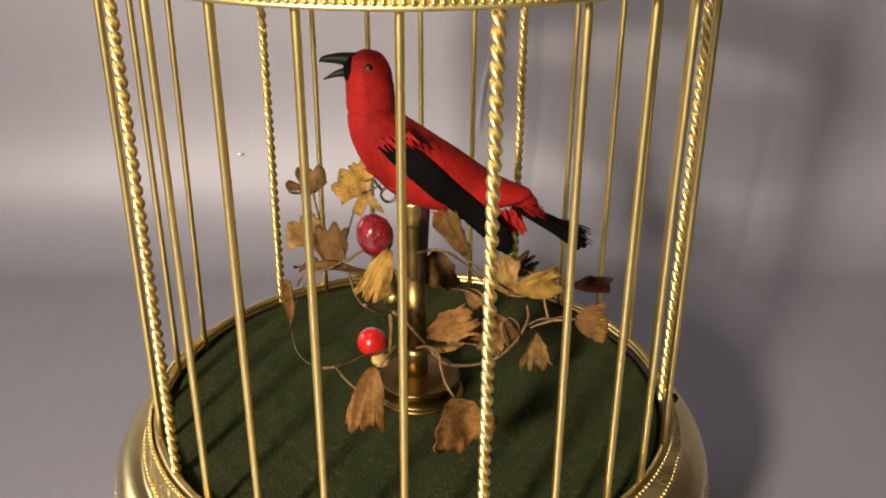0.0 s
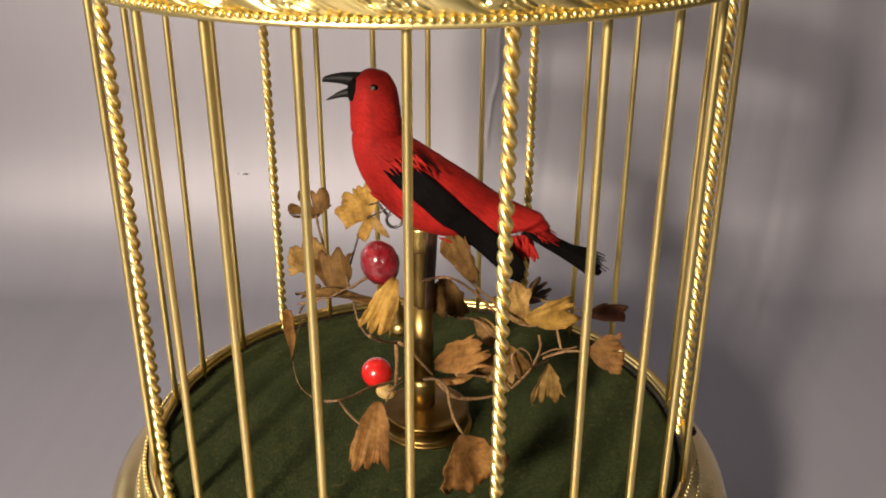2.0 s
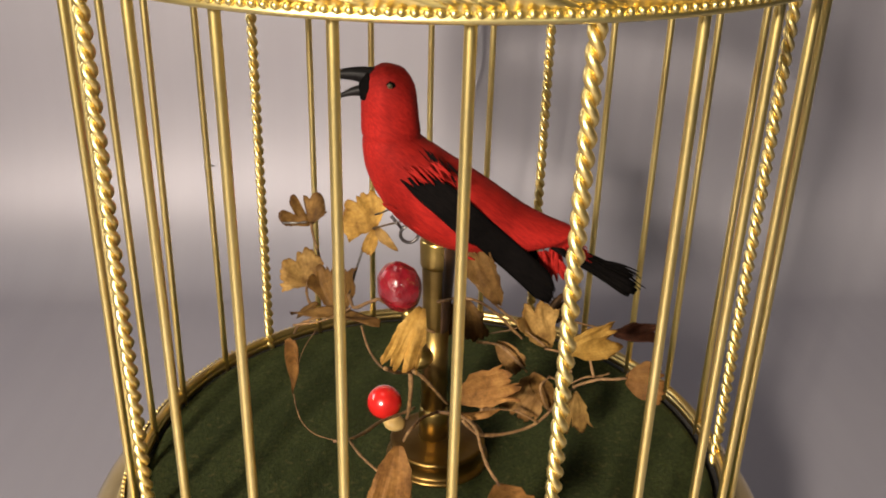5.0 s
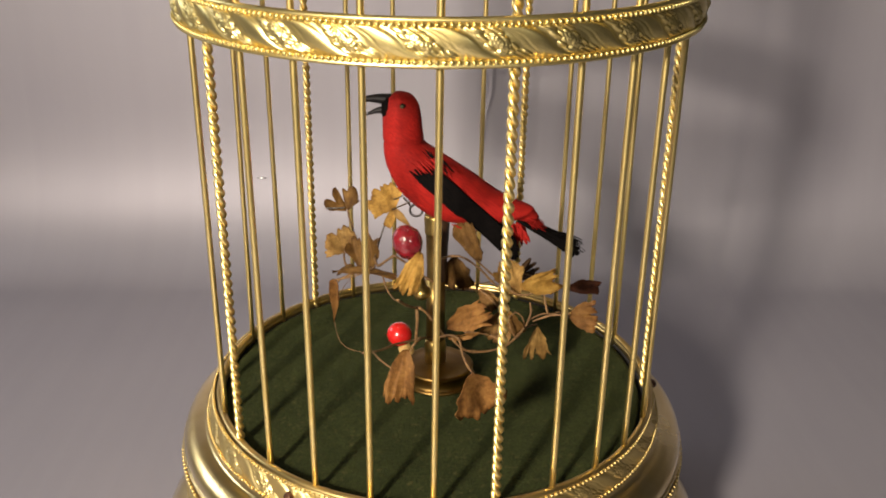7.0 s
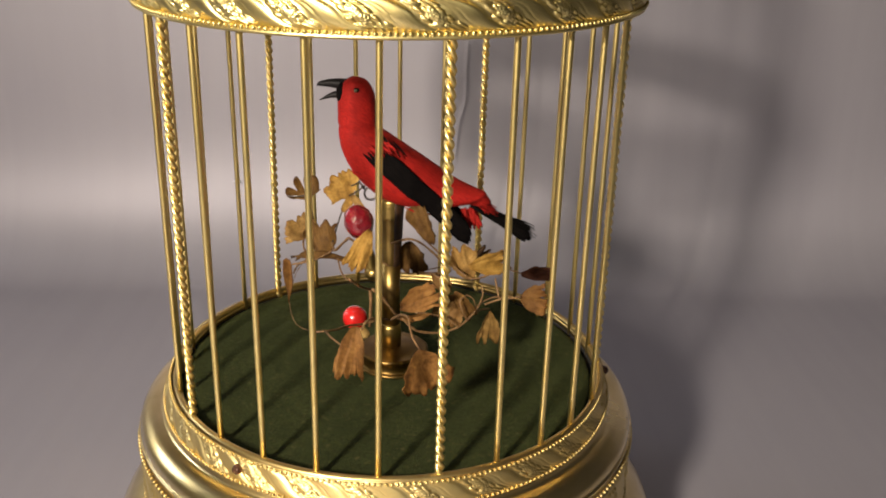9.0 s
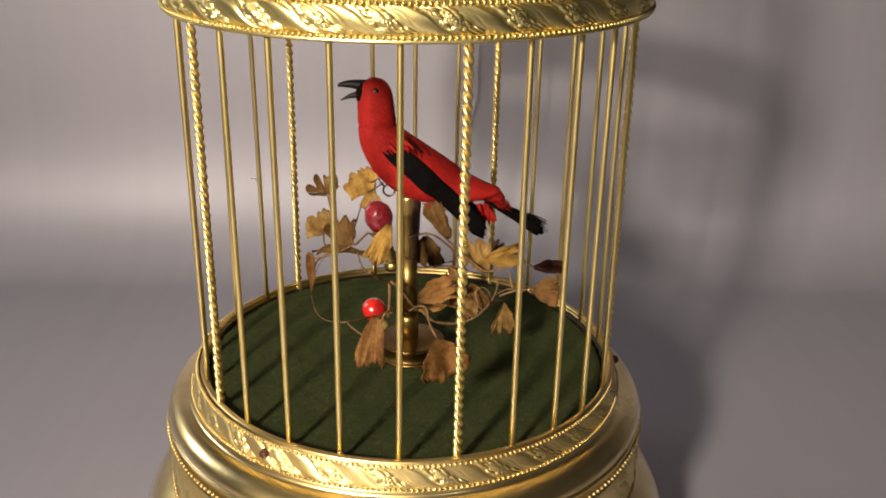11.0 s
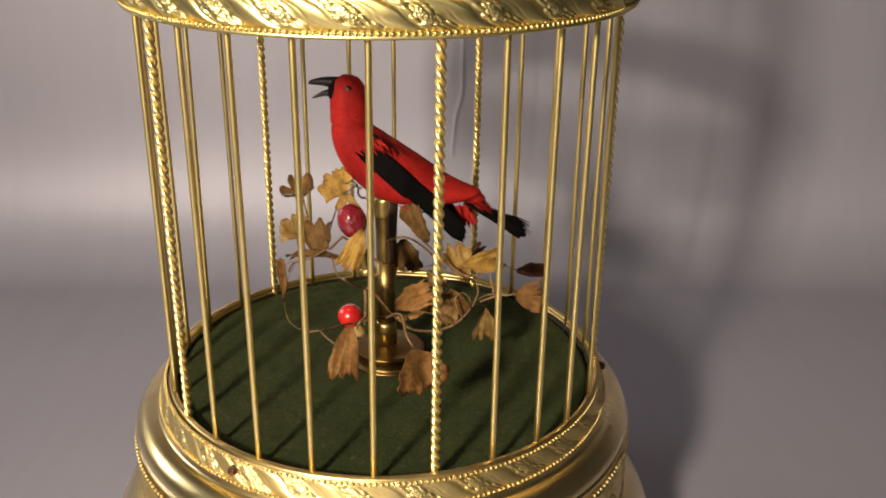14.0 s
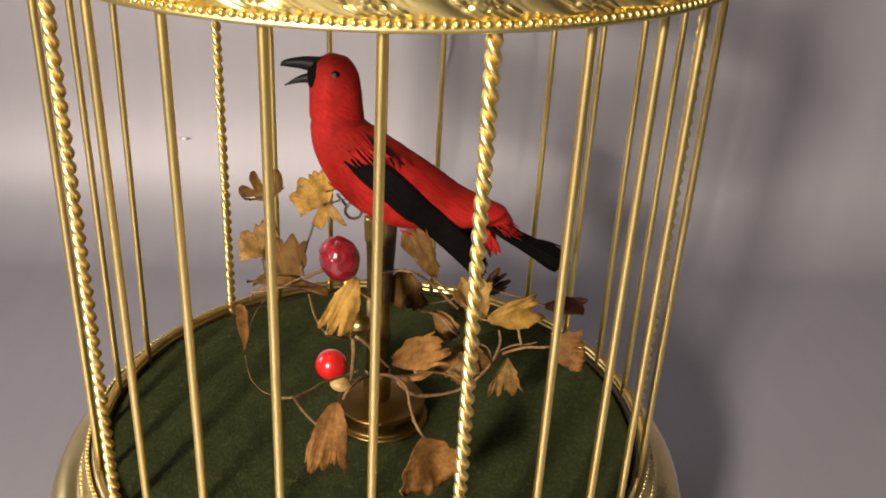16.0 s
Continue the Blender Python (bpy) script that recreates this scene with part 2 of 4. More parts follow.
def tube(bm, path, radius, segs=8, taper=1.0, wobble=0.0, mat=0):
    rings = []
    up = Vector((0.13, 0.21, 0.97))
    n = len(path)
    for i, c in enumerate(path):
        d = (path[min(i + 1, n - 1)] - path[max(i - 1, 0)]).normalized()
        u = d.cross(up)
        if u.length < 0.1:
            u = d.cross(Vector((1, 0, 0)))
        u.normalize()
        w = d.cross(u)
        r = radius * (1 + (taper - 1) * i / max(1, n - 1)) * (1 + wobble * noise.noise(c * 900))
        rings.append([bm.verts.new(c + r * (math.cos(2 * math.pi * k / segs) * u + math.sin(2 * math.pi * k / segs) * w)) for k in range(segs)])
    faces = []
    for a, b in zip(rings, rings[1:]):
        for k in range(segs):
            faces.append(bm.faces.new((a[k], a[(k + 1) % segs], b[(k + 1) % segs], b[k])))
    faces.append(bm.faces.new(rings[0][::-1]))
    faces.append(bm.faces.new(rings[-1]))
    for f in faces:
        f.material_index = mat
    return bm


def ball(bm, centre, radii, u=14, v=10, turn=None, lumps=0.0, mat=0):
    made = bmesh.ops.create_uvsphere(bm, u_segments=u, v_segments=v, radius=1.0)["verts"]
    turn = turn or Matrix.Identity(3)
    for q in made:
        s = 1 + lumps * noise.noise(q.co * 3.1 + Vector(centre) * 300)
        q.co = turn @ Vector((q.co.x * radii[0] * s, q.co.y * radii[1] * s, q.co.z * radii[2] * s)) + Vector(centre)
    for f in {f for q in made for f in q.link_faces}:
        f.material_index = mat
    return bm


# ---------------------------------------------------------------- setting
def build_backdrop():
    """A brushed sheet that lies under the cage and sweeps up behind it."""
    steps, arc = 80, 0.124
    y, z = 0.2012, Z_TABLE
    prof = [(-1.3, z), (-0.6, z), (-0.2, z), (y, z)]
    for k in range(steps):
        # the sweep turns fast off the table and slowly further up
        lean = radians(1.0 + 89.0 * (1 - (k + 0.5) / steps) ** 1.9)
        y, z = y + arc / steps * math.sin(lean), z + arc / steps * math.cos(lean)
        prof.append((y, z))
    y0, z0 = prof[-1]
    for k in range(1, 41):
        z = z0 + (0.21 - z0) * k / 40
        prof.append((y0 + (z - z0) * 0.0175, z))
    bm = bmesh.new()
    uv = bm.loops.layers.uv.new("sheet")
    xs = sorted([-1.3, -0.8] + [-0.5 + 0.02 * k for k in range(51)] + [0.8, 1.3] + [0.0206 + 0.0006 * k for k in range(32)])

    def crease(x, z):
        """A thin upright fold in the cloth, waving as it goes."""
        mid = 0.0320 + 0.0024 * math.tanh((z - 0.016) / 0.008) + 0.0003 * math.sin(z * 260)
        return 0.0007 * math.exp(-((x - mid) / 0.0011) ** 2) * max(0.0, 1 - ((z - 0.024) / 0.036) ** 4)

    grid, run, length = [], 0.0, []
    for i, (y, z) in enumerate(prof):
        if i:
            run += math.hypot(y - prof[i - 1][0], z - prof[i - 1][1])
        length.append(run)
        (ya, za), (yb, zb) = prof[max(i - 1, 0)], prof[min(i + 1, len(prof) - 1)]
        d = Vector((0, yb - ya, zb - za)).normalized()
        out = Vector((0, -d.z, d.y))
        rise = 0.0009 * min(1.0, max(0.0, (run - length[3]) / 0.05)) if i > 3 else 0.0
        # the cloth is not quite flat
        grid.append([bm.verts.new(Vector((x, y, z)) + out * rise * noise.noise(Vector((x * 9.0, run * 13.0, 2.7))) + out * crease(x, z)) for x in xs])
    for i in range(len(prof) - 1):
        for j in range(len(xs) - 1):
            f = bm.faces.new((grid[i][j], grid[i][j + 1], grid[i + 1][j + 1], grid[i + 1][j]))
            for loop, (a, b) in zip(f.loops, ((i, j), (i, j + 1), (i + 1, j + 1), (i + 1, j))):
                loop[uv].uv = (xs[b], length[a])
    ob = part("backdrop", bm, M_BACK)
    mod = ob.modifiers.new("thickness", "SOLIDIFY")
    mod.thickness, mod.offset = 0.0015, -1
    return tagged(ob, "grey brushed satin sheet sweeping up behind the cage", "backdrop", kind="structure")


def slab(name, lo, hi, label, category):
    bm = bmesh.new()
    bmesh.ops.create_cube(bm, size=1.0)
    for v in bm.verts:
        v.co = Vector([lo[i] + (v.co[i] + 0.5) * (hi[i] - lo[i]) for i in range(3)])
    return tagged(part(name, bm, M_ROOM, smooth=False), label, category, kind="structure")


back = build_backdrop()
fleck = part("fleck", ball(bmesh.new(), (-0.0953, 0.2515, -0.0221), (0.0024, 0.0008, 0.0006), 12, 8), plain("white_fleck", (0.95, 0.95, 0.94), (0.9, 0.9, 0.9), 0.3, metal=1.0), back, "tiny white fleck")
slab("floor", (-1.5, -1.5, Z_TABLE - 0.042), (1.5, 1.5, Z_TABLE - 0.002), "plain grey surface under the backdrop sheet", "floor")
slab("wall_north", (-1.5, 1.5, Z_TABLE - 0.042), (1.5, 1.6, 1.7), "plain painted wall behind the backdrop", "wall")
slab("wall_south", (-1.5, -1.6, Z_TABLE - 0.042), (1.5, -1.5, 1.7), "plain painted wall facing the cage", "wall")
slab("wall_west", (-1.6, -1.6, Z_TABLE - 0.042), (-1.5, 1.6, 1.7), "plain painted side wall", "wall")
slab("wall_east", (1.5, -1.6, Z_TABLE - 0.042), (1.6, 1.6, 1.7), "plain painted side wall", "wall")
slab("ceiling", (-1.6, -1.6, 1.7), (1.6, 1.6, 1.8), "plain painted ceiling", "ceiling")


# ---------------------------------------------------------------- bird cage
def stamped_band(name, parent, r_of, z0, z1, periods, depth, label, rows=38, mat=None):
    """A hoop stamped with slanting ribbons and small flower sprays between them."""
    per = 72
    cols = periods * per
    leaves_at = [(0.56, 0.66, 0.055), (0.61, 0.82, 0.05), (0.53, 0.40, 0.05), (0.52, 0.20, 0.045), (0.62, 0.22, 0.05), (0.72, 0.16, 0.05), (0.84, 0.20, 0.055),
                 (0.88, 0.42, 0.05), (0.86, 0.64, 0.05), (0.78, 0.82, 0.05), (0.90, 0.84, 0.045), (0.69, 0.88, 0.04), (0.94, 0.24, 0.04)]
    aspect = (z1 - z0) / (2 * math.pi * r_of(0.5) / periods)
    me = bpy.data.meshes.new(name)
    verts, faces = [], []
    for i in range(rows + 1):
        v = i / rows
        for k in range(cols):
            u = (k / per) % 1.0
            cell = k // per
            s = (u + 0.86 * (v - 0.5) + 0.07 * math.sin(2 * math.pi * v)) % 1.0
            h = 0.0
            if s < 0.44:
                q = s / 0.44
                h = 0.62 * q ** 0.7 * (1 - q ** 7) + 0.10 * math.sin(math.pi * q) - 0.12 * max(0.0, 1 - abs(q - 0.22) / 0.07)
            else:
                jit = 0.015 * math.sin(cell * 12.9 + 1.3)
                du, dv = s - 0.71 - jit, (v - 0.50) * aspect
                d, ang = math.hypot(du, dv), math.atan2(dv, du)
                rose = 0.125 * (1 + 0.10 * math.cos(6 * ang))
                if d < rose:
                    q = 3 * d / rose
                    ring_no = int(q)
                    petal = abs(math.cos((2.5 + ring_no) * ang + ring_no * 0.9))
                    h = 0.80 - 0.20 * ring_no + 0.30 * petal ** 0.6 * math.sin(math.pi * (q - ring_no)) - (0.12 if ring_no == 0 and q < 0.35 else 0.0)
                for fu, fv, fr in leaves_at:
                    du, dv = s - fu - jit * math.sin(fu * 50), (v - fv) * aspect
                    e = math.hypot(du * (1.25 if fu > 0.7 else 0.85), dv) / fr
                    if e < 1:
                        h = max(h, 0.72 * (1 - e * e) ** 0.5)
            edge = min(1.0, min(v, 1 - v) / 0.10)
            h *= edge * edge * (3 - 2 * edge)
            r = r_of(v) + depth * h
            a = 2 * math.pi * k / cols
            verts.append((r * math.sin(a), -r * math.cos(a), z0 + (z1 - z0) * v))
    for i in range(rows):
        for k in range(cols):
            a, b = i * cols + k, i * cols + (k + 1) % cols
            faces.append((a, b, b + cols, a + cols))
    me.from_pydata(verts, [], faces)
    me.materials.append(mat or M_STAMP)
    me.shade_smooth()
    ob = new(name, me)
    ob.parent = parent
    return tagged(ob, label)


def beading(name, parent, radius, z, count, r, mat):
    """One row of tiny beads round a hoop."""
    ico = bmesh.new()
    bmesh.ops.create_uvsphere(ico, u_segments=8, v_segments=6, radius=r)
    base_v = [v.co.copy() for v in ico.verts]
    base_f = [[v.index for v in f.verts] for f in ico.faces]
    ico.free()
    verts, faces = [], []
    for k in range(count):
        a = 2 * math.pi * k / count
        c = Vector((radius * math.sin(a), -radius * math.cos(a), z))
        n = len(verts)
        verts += [tuple(c + v) for v in base_v]
        faces += [[i + n for i in f] for f in base_f]
    me = bpy.data.meshes.new(name)
    me.from_pydata(verts, [], faces)
    me.materials.append(mat)
    me.shade_smooth()
    ob = new(name, me)
    ob.parent = parent
    return tagged(ob, "fine beaded edge", kind="stuff")


# the bars are set by hand: degrees by which each foot is off the even spacing, and its top off the foot
BAR_SHIFT = [-0.21, -0.02, -0.72, -2.4, -1.8, 5.11, 1.53, 0.93, 0.11, -0.27, 0.59, -0.15, -0.11, -0.19, 0.24, 0.09, -0.44, 0.7, 0.36, 0.0, 1.16, 0.07, -0.12, -0.09, -0.32, -0.14]
BAR_LEAN = [0.14, -0.2, 0.34, 0.75, -0.27, 0.78, -0.13, 0.56, -0.13, 0.0, 0.05, 0.01, 0.06, -0.02, -0.04, -0.36, 0.57, -1.09, 0.48, 0.0, -0.16, 0.28, -0.53, -0.33, 0.02, 0.36]

Z_BAND0, Z_BAND1 = 0.1118, 0.1200
Z_DOME, R_DOME = 0.150, R_BAR


def bar_path():
    pts = [Vector((0, 0, -0.002 + 0.0)), Vector((0, 0, 0.05)), Vector((0, 0, 0.10)), Vector((0, 0, Z_DOME))]
    for k in range(1, 13):
        a = math.pi / 2 * k / 12 * 0.93
        pts.append(Vector((0, R_DOME * (1 - math.cos(a)), Z_DOME + 0.055 * math.sin(a))))
    return pts


def build_cage():
    cage = thing("birdcage", "round gilt brass birdcage with rope-twist bars on a moulded base", "birdcage", at=(0, 0, Z_TABLE))
    lift = Matrix.Translation((0, 0, -Z_TABLE))

    def add(ob):
        ob.matrix_parent_inverse = lift
        return ob

    # moulded base, turned in one piece
    prof = [(0.0640, -0.0050), (0.0684, -0.0053), (0.0688, -0.0057), (0.0689, -0.0063), (0.0691, -0.0068), (0.0695, -0.0072)]
    prof += [(0.0700 + 0.0062 * math.sin(radians(a)), -0.0126 + 0.0052 * math.cos(radians(a))) for a in range(0, 91, 6)]
    prof += [(0.0758, -0.0128), (0.0758, -0.0130), (0.0763, -0.0130), (0.0766, -0.0132),
            (0.0767, -0.0135), (0.0766, -0.0139), (0.0763, -0.0142), (0.0763, -0.0355), (0.0758, -0.0360),
            (0.0758, -0.0366), (0.0776, -0.0374), (0.0808, -0.0396), (0.0842, -0.0440), (0.0870, -0.0500), (0.0886, -0.0565), (0.0892, -0.0625),
            (0.0892, -0.0665), (0.0885, -0.0690), (0.0870, -0.0700), (0.0600, -0.0700), (0.0600, -0.0050), (0.0640, -0.0050)]
    base = add(part("base", lathe(prof, 192), M_BASE, cage, "smooth satin brass moulded base"))
    base.location.x = -0.0005
    add(stamped_band("base_band", cage, lambda v: 0.0684 - 0.0021 * v, -0.0056, 0.0012, 28, 0.0008, "stamped band of ribbons and flowers", mat=M_STAMP_BASE)).parent = base
    add(stamped_band("drum_band", cage, lambda v: 0.0765, -0.0345, -0.0184, 28, 0.0008, "stamped frieze round the drum", mat=M_STAMP_BASE)).parent = base
    for z, r, n in ((-0.0052, 0.0687, 290), (0.0007, 0.0668, 290), (-0.0163, 0.0768, 250), (-0.0352, 0.0768, 250)):
        add(beading("beading", cage, r, z, n, 0.00050 if r < 0.072 else 0.00062, M_STAMP_BASE)).parent = base
    lip = [(0.0652 + 0.0011 * math.sin(a), 0.0010 + 0.0010 * math.cos(a)) for a in [2 * math.pi * k / 16 for k in range(17)]]
    add(part("rim", lathe(lip, 192), M_RIM, cage, "rounded brass rim"))
    skirt = [(0.0652, 0.0006), (0.0642, 0.0006), (0.0641, -0.0011), (0.0652, -0.0011), (0.0652, 0.0006)]
    add(part("skirt", lathe(skirt, 128), M_RIM, cage, "inner face of the brass rim"))
    # the shade in this narrow recess is put into its near-black colour
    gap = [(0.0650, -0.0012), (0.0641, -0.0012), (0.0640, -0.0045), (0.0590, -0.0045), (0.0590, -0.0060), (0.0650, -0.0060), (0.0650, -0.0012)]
    add(part("gap_ring", lathe(gap, 128), M_GAP_SHADE, cage, "recess beside the felt, coloured near-black for its shade"))
    felt = [(0.0002, -0.0009)] + [(0.0628 * k / 40, -0.0009 + 0.00012 * math.sin(k * 1.7)) for k in range(1, 40)] + [(0.0627, -0.0011), (0.0632, -0.0022), (0.0632, -0.0060), (0.0002, -0.0060)]
    cloth = lathe(felt, 144)
    for v in cloth.verts:
        v.co += Vector((-0.0005, 0.0005, 0))
    add(part("felt_floor", cloth, M_FELT, cage, "dark green felt disc with a fuzzy nap"))
    # hoop
    hoop = [(0.0663, Z_BAND0 - 0.0007), (0.0672, Z_BAND0 - 0.0010), (0.0680, Z_BAND0 - 0.0007), (0.0681, Z_BAND0 - 0.0003), (0.0676, Z_BAND0 + 0.0003), (0.0671, Z_BAND0 + 0.0008),
            (0.0671, Z_BAND1 - 0.0008), (0.0676, Z_BAND1 - 0.0003), (0.0681, Z_BAND1 + 0.0003), (0.0680, Z_BAND1 + 0.0008), (0.0672, Z_BAND1 + 0.0011), (0.0663, Z_BAND1 + 0.0008), (0.0663, Z_BAND0 - 0.0007)]
    ring = add(part("hoop", lathe(hoop, 192), M_STAMP, cage, "stamped gilt hoop round the bars"))
    add(stamped_band("hoop_band", cage, lambda v: 0.0672 + 0.0007 * math.sin(math.pi * v), Z_BAND0 + 0.0004, Z_BAND1 - 0.0004, 28, 0.0009, "raised ribbons and flower sprays")).parent = ring
    for z in (Z_BAND0 + 0.0004, Z_BAND1 - 0.0004):
        add(beading("beading", cage, 0.0680, z, 290, 0.00054, M_STAMP)).parent = ring
    ring.matrix_basis = Matrix.Translation((0, 0, 0.1165)) @ Matrix.Rotation(radians(1.0), 4, "X") @ Matrix.Rotation(radians(-0.4), 4, "Y") @ Matrix.Translation((0, 0, -0.1159))
    for ob in (*ring.children, *base.children):
        ob.matrix_parent_inverse = Matrix.Identity(4)
    # bars
    path = smooth_path(bar_path(), 4)
    bar_mesh, rope_mesh = None, None
    for k in range(26):
        a = PHASE + k * STEP + radians(BAR_SHIFT[k])
        twisted = k in (0, 5, 10, 15, 21)
        bm = bmesh.new()
        if twisted and rope_mesh is None:
            dense = []
            total = 0.0
            for p0, p1 in zip(path, path[1:]):
                steps = max(2, int((p1 - p0).length / 0.00042))
                for s in range(steps):
                    dense.append(p0.lerp(p1, s / steps))
            for strand in (0, 1):
                pts, run = [], 0.0
                for i, c in enumerate(dense):
                    run += (c - dense[i - 1]).length if i else 0
                    d = (dense[min(i + 1, len(dense) - 1)] - dense[max(i - 1, 0)]).normalized()
                    w = d.cross(Vector((1, 0, 0)))
                    ang = 2 * math.pi * run / 0.0054 + strand * math.pi
                    pts.append(c + 0.00062 * (math.cos(ang) * Vector((1, 0, 0)) - math.sin(ang) * w))
                tube(bm, pts, 0.00068, 8)
        elif not twisted and bar_mesh is None:
            tube(bm, path, 0.00079, 12)
        name = "twisted_bar" if twisted else "bar"
        if twisted and rope_mesh or not twisted and bar_mesh:
            bm.free()
            ob = new(name, rope_mesh if twisted else bar_mesh)
            ob.parent = cage
        else:
            ob = part(name, bm, M_ROPE if twisted else M_BAR, cage)
            if twisted:
                rope_mesh = ob.data
            else:
                bar_mesh = ob.data
        ob.matrix_parent_inverse = lift
        b = a + radians(BAR_LEAN[k])
        foot = Vector((R_BAR * math.sin(a), -R_BAR * math.cos(a), 0))
        top = Vector((R_BAR * math.sin(b), -R_BAR * math.cos(b), 0.11))
        tilt = Vector((0, 0, 1)).rotation_difference(top - foot).to_matrix().to_4x4()
        ob.matrix_basis = Matrix.Translation(foot) @ tilt @ Matrix.Rotation(a, 4, "Z")
    crown = [(0.0005, 0.2062), (0.004, 0.2060), (0.0085, 0.2052), (0.0095, 0.2042), (0.0085, 0.2030), (0.0005, 0.2026)]
    add(part("crown", lathe(crown, 48), M_STAMP, cage, "small brass cap where the bars meet"))
    # screws in the base band
    for ang in (-34.0, 89.0):
        a = radians(ang)
        bm = lathe([(0.0001, 0.0016), (0.0007, 0.0015), (0.0012, 0.0010), (0.0014, 0.0003), (0.0014, -0.0010), (0.0001, -0.0010)], 20)
        for v in bm.verts:
            if abs(v.co.x) < 0.0003 and v.co.z > 0.0012:
                v.co.z -= 0.0006
        ob = part("screw", bm, M_SCREW, cage, "small dark round-headed screw")
        ob.matrix_parent_inverse = lift
        ob.matrix_basis = Matrix.Translation((0.0677 * math.sin(a), -0.0677 * math.cos(a), -0.0024)) @ Matrix.Rotation(a, 4, "Z") @ Matrix.Rotation(radians(90), 4, "X")
    return cage


build_cage()


# ---------------------------------------------------------------- perch stand
def build_stand():
    z_felt = -0.0009
    stand = thing("perch_stand", "aged brass perch post with a round stepped foot on the felt", "stand", at=(0.0, 0, z_felt))
    lift = Matrix.Translation((0, 0, -z_felt))
    foot = [(0.0001, z_felt), (0.0112, z_felt), (0.0116, z_felt + 0.0003), (0.0116, z_felt + 0.0008), (0.0112, z_felt + 0.0011), (0.0107, z_felt + 0.0012),
            (0.0105, z_felt + 0.0016), (0.0104, z_felt + 0.0042), (0.0107, z_felt + 0.0045), (0.0107, z_felt + 0.0050), (0.0103, z_felt + 0.0054), (0.0096, z_felt + 0.0053),
            (0.0070, z_felt + 0.0056), (0.0045, z_felt + 0.0062), (0.0001, z_felt + 0.0063)]
    ob = part("foot", lathe(foot, 72), M_FOOT, stand, "dark stepped round brass foot")
    ob.matrix_parent_inverse = lift
    ob.location.x = 0.0010
    # one post in two brasses: bright low end, leaf shade coloured in above
    col = [(0.0001, 0.0040), (0.0033, 0.0040), (0.0033, 0.0110), (0.0031, 0.0116), (0.0030, 0.0130), (0.0001, 0.0130)]
    part("socket", lathe(col, 40), M_COLLAR, stand, "lower end of the brass column, in brighter brass").matrix_parent_inverse = lift
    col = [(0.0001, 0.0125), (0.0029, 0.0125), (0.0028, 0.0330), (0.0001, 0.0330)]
    part("column", lathe(col, 40), M_SLEEVE, stand, "tarnished brass column, browned for the shade around it").matrix_parent_inverse = lift
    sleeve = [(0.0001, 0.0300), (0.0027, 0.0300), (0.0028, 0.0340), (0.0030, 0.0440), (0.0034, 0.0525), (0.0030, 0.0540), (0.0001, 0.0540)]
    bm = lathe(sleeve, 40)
    ob = part("sleeve", bm, M_SLEEVE, stand, "flared brass sleeve with dark patina and shade in its brown")
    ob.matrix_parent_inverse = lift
    collar = [(0.0001, 0.0476), (0.0034, 0.0476), (0.0035, 0.0480), (0.00365, 0.0530), (0.0034, 0.0537), (0.0001, 0.0537)]
    part("collar", lathe(collar, 40), M_COLLAR, stand, "brighter brass collar with dark specks").matrix_parent_inverse = lift
    # added half shell: shade on the sleeve's right side, put into its colour
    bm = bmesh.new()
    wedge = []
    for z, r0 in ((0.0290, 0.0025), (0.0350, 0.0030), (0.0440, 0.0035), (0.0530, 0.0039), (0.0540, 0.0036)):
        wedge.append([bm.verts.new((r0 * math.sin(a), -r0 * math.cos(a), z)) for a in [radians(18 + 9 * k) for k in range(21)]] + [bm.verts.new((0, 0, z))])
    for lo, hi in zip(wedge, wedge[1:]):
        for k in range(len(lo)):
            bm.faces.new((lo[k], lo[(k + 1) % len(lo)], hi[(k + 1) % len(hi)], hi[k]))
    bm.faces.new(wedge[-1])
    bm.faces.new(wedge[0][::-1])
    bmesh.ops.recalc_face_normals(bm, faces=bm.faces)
    part("cover", bm, M_SHADE_SIDE, stand, "dark brown half shell painting the shaded side of the sleeve").matrix_parent_inverse = lift
    bm = bmesh.new()
    turns = [Vector((-0.0059 + 0.0018 * math.cos(a), -0.0030 + 0.0004 * a / 6, 0.0559 + 0.0018 * math.sin(a))) for a in [2.6 - 0.26 * k for k in range(30)]]
    wire = smooth_path([(-0.0094, -0.002, 0.0592), (-0.0084, -0.0042, 0.0588), tuple(turns[0] + Vector((-0.0002, 0, 0.0004)))], 5)[:-1] + turns
    tube(bm, wire, 0.00034, 7)
    part("wire_loop", bm, M_STEEL, stand, "grey steel wire curled into a loop").matrix_parent_inverse = lift
    return stand


build_stand()


# ---------------------------------------------------------------- leaves
VIEW = Vector((0.0, -0.88, 0.47))
spray = thing("leaf_spray", "spray of dried-looking brown fabric leaves on thin wire stems", "artificial plant", at=(0, 0, 0))


def write_uv(bm, place):
    layer = bm.loops.layers.uv.new("blade")
    for f in bm.faces:
        for loop in f.loops:
            loop[layer].uv = place[loop.vert]


